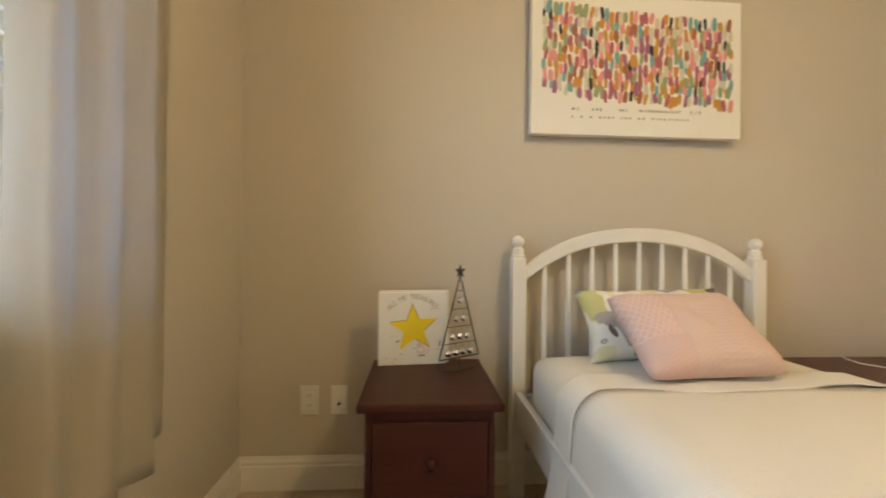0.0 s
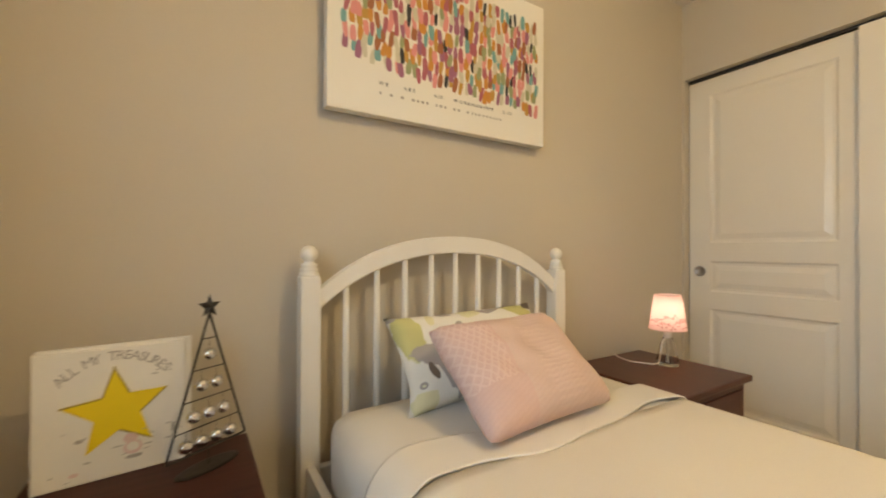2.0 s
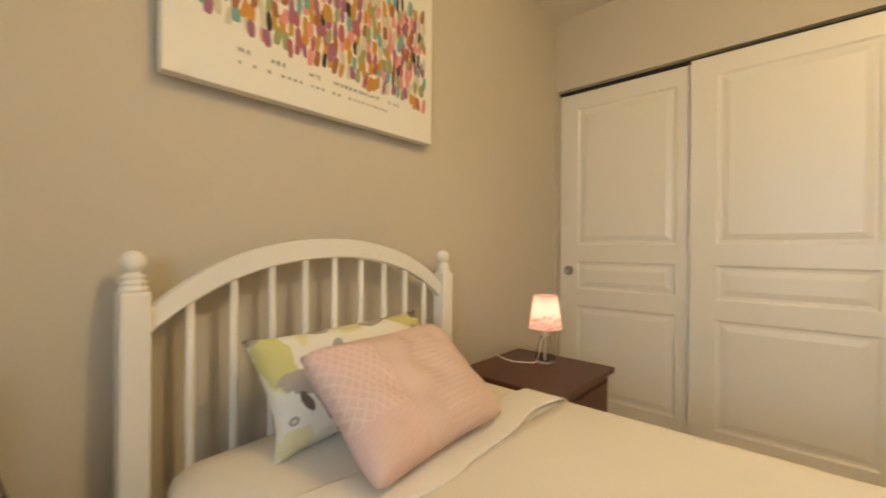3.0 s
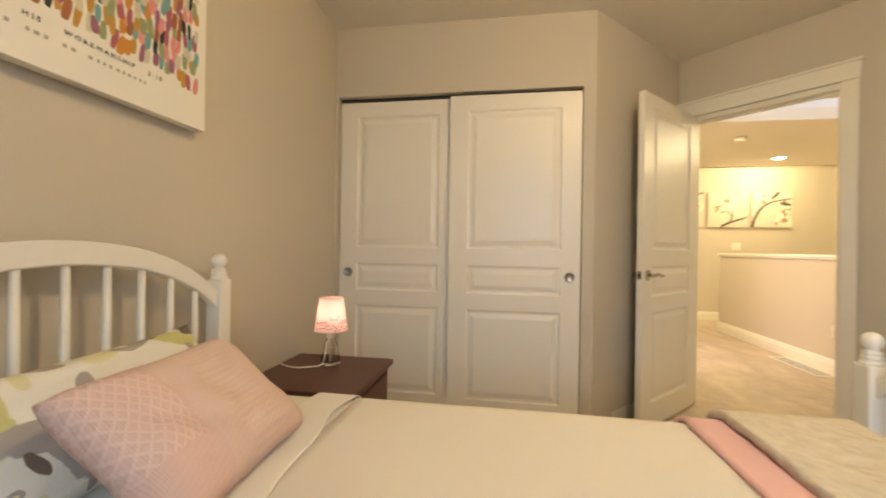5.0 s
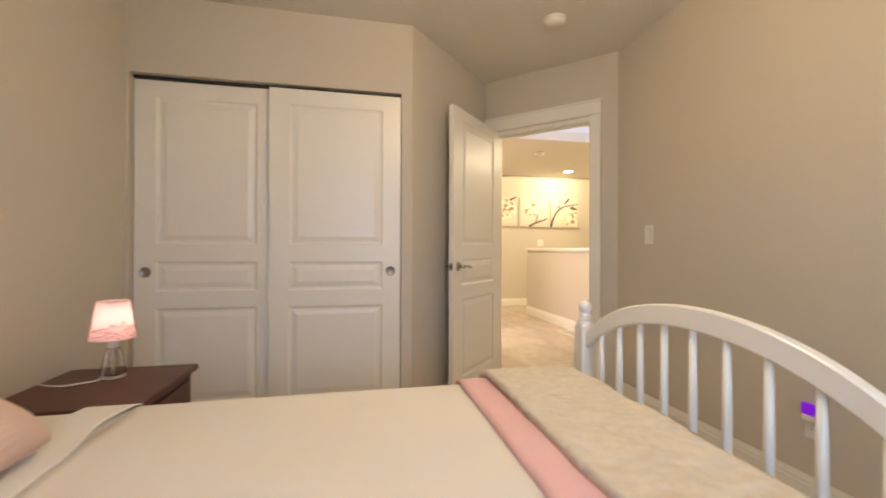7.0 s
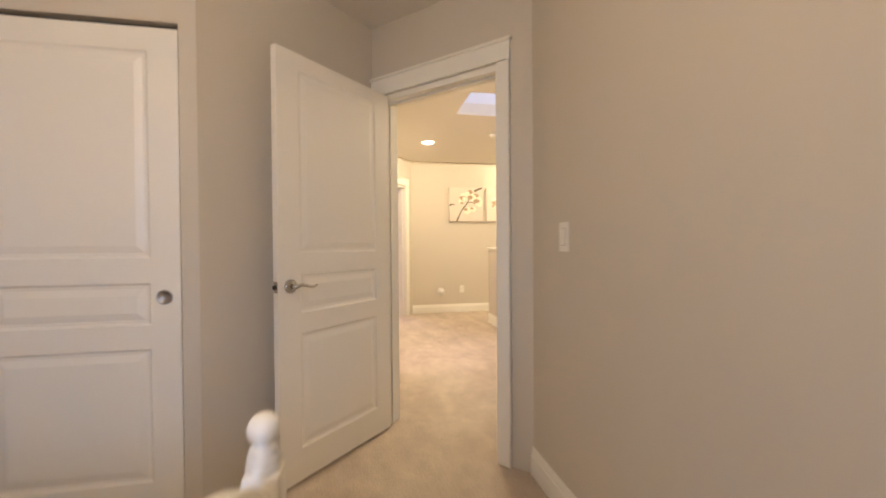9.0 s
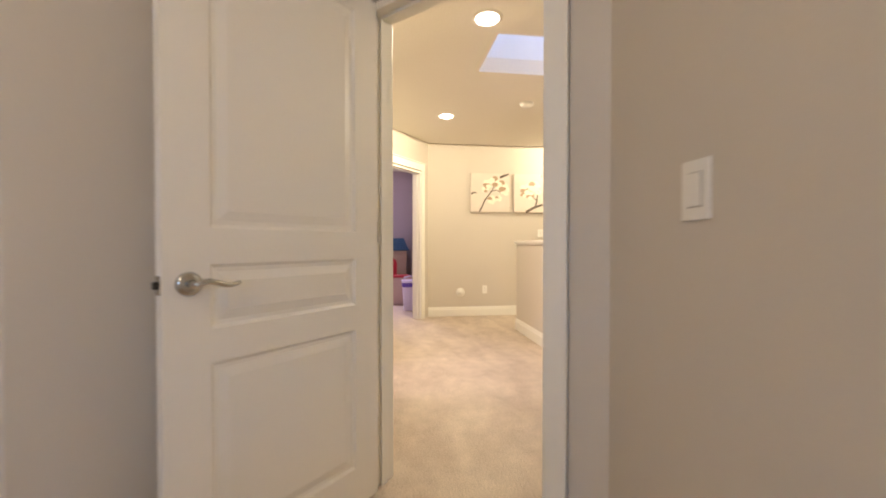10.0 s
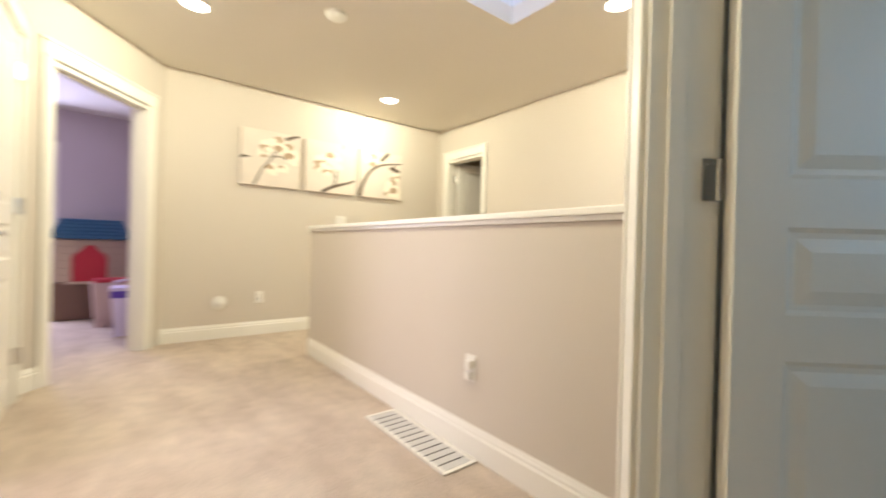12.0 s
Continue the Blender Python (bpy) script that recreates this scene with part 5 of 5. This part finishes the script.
def blossom_canvas(y, branches, blooms, label):
    """Square canvas on the far wall; local x to the south, z up."""
    t = thing("blossom_canvas", pose(HX - 0.034, y + 0.012, 1.755, 0, 0, -90), label, "painting", "blossom canvases")
    part("canvas", box(-0.281, 0.281, -0.0, 0.033, -0.275, 0.275, 0.003), SEPIACLOTH, t)
    bm = bmesh.new()
    for pts, w0, w1 in branches:
        n_ = len(pts)
        for k in range(n_ - 1):
            a, b = Vector(pts[k]), Vector(pts[k + 1])
            d_ = (b - a).normalized()
            nn = Vector((-d_.y, d_.x))
            wa, wb = w0 + (w1 - w0) * k / (n_ - 1), w0 + (w1 - w0) * (k + 1) / (n_ - 1)
            a.x, b.x = max(-0.276, min(0.276, a.x)), max(-0.276, min(0.276, b.x))
            flat([tuple(a - nn * wa - d_ * 0.004), tuple(b - nn * wb + d_ * 0.004), tuple(b + nn * wb + d_ * 0.004), tuple(a + nn * wa - d_ * 0.004)], -0.0014 - 0.00002 * k, -0.0008, bm)
    part("branch_print", bm, SEPIA, t)["kind"] = "stuff"
    r_ = random.Random(int(abs(y) * 100))
    b1, b2 = bmesh.new(), bmesh.new()
    for (x, z, r) in blooms:
        for k in range(5):
            a = k * 2 * math.pi / 5 + r_.uniform(-0.3, 0.3)
            cx_, cz_ = x + r * 0.55 * math.cos(a), z + r * 0.55 * math.sin(a)
            pts = [(cx_ + r * 0.55 * (1 + 0.15 * r_.uniform(-1, 1)) * math.cos(2 * math.pi * q / 9), cz_ + r * 0.42 * (1 + 0.15 * r_.uniform(-1, 1)) * math.sin(2 * math.pi * q / 9)) for q in range(9)]
            pts = [(max(-0.277, min(0.277, p)), max(-0.27, min(0.27, q))) for p, q in pts]
            flat(pts, -0.0016 - 0.0001 * k - r_.uniform(0, 0.00008), -0.0009, b1 if (k + int(x * 90)) % 3 == 0 else b2)
    part("petal_print", b1, BLOSSOM, t)["kind"] = "stuff"
    part("pale_petal_print", b2, BLOSSOM2, t)["kind"] = "stuff"


blossom_canvas(-1.852, [([(-0.30, -0.02), (-0.25, 0.0), (-0.20, -0.005)], 0.014, 0.006), ([(-0.16, -0.27), (-0.12, -0.19), (-0.08, -0.10), (0.0, 0.0), (0.06, 0.1), (0.10, 0.2)], 0.011, 0.005), ([(0.14, 0.22), (0.22, 0.255), (0.27, 0.27)], 0.018, 0.010), ([(0.0, 0.02), (0.09, 0.04), (0.16, 0.0)], 0.006, 0.004)],
               [(-0.04, 0.13, 0.07), (0.06, 0.16, 0.08), (0.16, 0.10, 0.085), (0.22, 0.03, 0.07), (0.02, -0.10, 0.065), (-0.08, 0.05, 0.05), (0.12, -0.08, 0.05)], "square sepia canvas print of a blossom branch")
blossom_canvas(-2.478, [([(-0.10, -0.27), (0.0, -0.215), (0.12, -0.17), (0.22, -0.14), (0.30, -0.11)], 0.020, 0.010), ([(0.03, -0.21), (0.06, -0.12), (0.07, -0.03), (0.09, 0.05)], 0.013, 0.004), ([(0.06, -0.10), (0.0, -0.05), (-0.07, -0.02)], 0.006, 0.003), ([(0.13, 0.23), (0.14, 0.27)], 0.006, 0.006)],
               [(-0.10, 0.06, 0.09), (0.02, 0.10, 0.09), (-0.04, -0.03, 0.06), (0.08, 0.02, 0.05), (-0.14, -0.01, 0.05)], "square sepia canvas print of pale blossoms on a twig")
blossom_canvas(-3.100, [([(-0.29, -0.27), (-0.24, -0.14), (-0.18, -0.02), (-0.11, 0.06), (0.0, 0.12), (0.14, 0.15), (0.30, 0.17)], 0.024, 0.007), ([(0.0, 0.17), (0.05, 0.22), (0.10, 0.27)], 0.018, 0.022), ([(0.12, 0.10), (0.20, 0.09), (0.26, 0.07)], 0.022, 0.014), ([(0.17, 0.16), (0.18, 0.11), (0.19, 0.06)], 0.01, 0.02)],
               [(-0.12, 0.16, 0.08), (0.20, 0.0, 0.06), (0.16, -0.12, 0.09), (0.22, -0.20, 0.08), (0.10, -0.19, 0.06)], "square sepia canvas print of a hanging blossom")

# ---- playroom things ----
ph = thing("playhouse", pose(9.12, -0.415, 0, 0, 0, 0), "plastic toy playhouse with blue roof and red door", "playhouse")
part("base_wall", box(0.0, 0.5, -0.325, 0.325, 0.002, 0.42, 0.01), BROWNP, ph, "brown plastic lower wall")
part("siding_wall", box(0.02, 0.48, -0.315, 0.315, 0.4205, 0.905, 0.006), TANP, ph, "tan plastic clapboard wall")
for k in range(6):
    part("clapboard", box(0.006, 0.0195, -0.312, 0.312, 0.428 + 0.079 * k, 0.499 + 0.079 * k, 0.004), TANP, ph)
bell = [(-0.15, 0.0), (0.15, 0.0), (0.15, 0.25), (0.135, 0.30), (0.095, 0.325), (0.07, 0.355), (0.045, 0.395), (0.0, 0.41), (-0.045, 0.395), (-0.07, 0.355), (-0.095, 0.325), (-0.135, 0.30), (-0.15, 0.25)]
bm = flat([(x, z + 0.432) for x, z in bell], -0.028, 0.0)
d_ = part("door", bm, REDP, ph, "red arched plastic door")
d_.matrix_basis = pose(0.004, 0.015, 0, 0, 0, -90)
p_ = part("door_panel", flat([(x * 0.25, z * 0.42 + 0.52) for x, z in bell], -0.034, -0.0285), REDP, d_)
bm = box(-0.03, 0.004, -0.185, 0.215, 0.4005, 0.4315, 0.005)
add_box(bm, -0.018, 0.0055, 0.17, 0.20, 0.4325, 0.68, 0.004)
add_box(bm, -0.018, 0.0055, -0.17, -0.14, 0.4325, 0.68, 0.004)
part("door_surround", bm, TANP, ph)
bm = bmesh.new()
a = [bm.verts.new(p) for p in ((-0.04, -0.345, 0.932), (0.54, -0.345, 0.932), (0.54, 0.345, 0.932), (-0.04, 0.345, 0.932))]
b = [bm.verts.new(p) for p in ((0.08, -0.265, 1.13), (0.42, -0.265, 1.13), (0.42, 0.275, 1.13), (0.08, 0.275, 1.13))]
bm.faces.new(a[::-1]); bm.faces.new(b)
for i in range(4):
    bm.faces.new((a[i], a[(i + 1) % 4], b[(i + 1) % 4], b[i]))
rf = part("roof", bm, BLUEP, ph, "blue ribbed plastic roof")
for k in range(5):
    s_ = (k + 0.5) / 5
    part("roof_rib", box(-0.04 + 0.12 * s_ - 0.012, -0.04 + 0.12 * s_ + 0.006, -0.335 + 0.075 * s_, 0.335 - 0.065 * s_, 0.932 + 0.198 * s_ - 0.006, 0.932 + 0.198 * s_ + 0.012, 0.003), BLUEP, rf)
part("eave", box(-0.06, 0.56, -0.36, 0.36, 0.9055, 0.9315, 0.006), BLUEP, rf)


def bin_box(name, x, y, w, d, h, material, rim, label, cat, yaw=0):
    t = thing(name, pose(x, y, 0, 0, 0, yaw), label, cat)
    bm = bmesh.new()
    k = 0.03
    o = [(-w / 2 + k, -d / 2 + k), (w / 2 - k, -d / 2 + k), (w / 2 - k, d / 2 - k), (-w / 2 + k, d / 2 - k)]
    p_ = [(-w / 2, -d / 2), (w / 2, -d / 2), (w / 2, d / 2), (-w / 2, d / 2)]
    lo = [bm.verts.new((x_, y_, 0.002)) for x_, y_ in o]
    hi = [bm.verts.new((x_, y_, h)) for x_, y_ in p_]
    hi2 = [bm.verts.new((x_ * 0.94, y_ * 0.94, h)) for x_, y_ in p_]
    lo2 = [bm.verts.new((x_ * 0.92, y_ * 0.92, 0.012)) for x_, y_ in o]
    bm.faces.new(lo[::-1]); bm.faces.new(lo2)
    for A_, B_ in ((lo, hi), (hi, hi2), (hi2, lo2)):
        for i in range(4):
            bm.faces.new((A_[i], A_[(i + 1) % 4], B_[(i + 1) % 4], B_[i]))
    part("body", bm, material, t)
    return t


b_ = bin_box("storage_bin", 8.03, -0.735, 0.28, 0.25, 0.43, LILAC, None, "lilac plastic storage bin with purple lid", "bin")
part("band", box(-0.142, 0.142, -0.127, 0.127, 0.365, 0.432, 0.006), DPURPLE, b_, "deep purple band")
part("lid", box(-0.155, 0.155, -0.135, 0.135, 0.4325, 0.462, 0.01), LILAC, b_)
part("handle", tube([(-0.14, -0.1, 0.47), (-0.15, -0.1, 0.52), (-0.14, 0.0, 0.54), (-0.15, 0.1, 0.52), (-0.14, 0.1, 0.47)], 0.012, 8), LILAC, b_)
b_ = bin_box("paper_bag", 8.62, -0.61, 0.26, 0.34, 0.46, CORRUG, None, "tan storage box with red things inside", "box", 5)
part("red_lining", box(-0.10, 0.10, -0.15, 0.15, 0.42, 0.50, 0.02), REDP, b_)
w = thing("window_2", pose(9.70, 0, 0), "playroom window with white frame", "window")
w["kind"] = "structure"
bm = box(0.02, 0.07, -0.07, -0.02, 0.85, 2.05)
add_box(bm, 0.02, 0.07, 1.05, 1.10, 0.85, 2.05); add_box(bm, 0.02, 0.07, -0.02, 1.05, 0.85, 0.90); add_box(bm, 0.02, 0.07, -0.02, 1.05, 2.0, 2.05)
part("window_frame", bm, TRIM, w)
p = part("pane", box(0.043, 0.047, -0.02, 1.05, 0.90, 2.0), GLASS, w)
p.visible_shadow = False
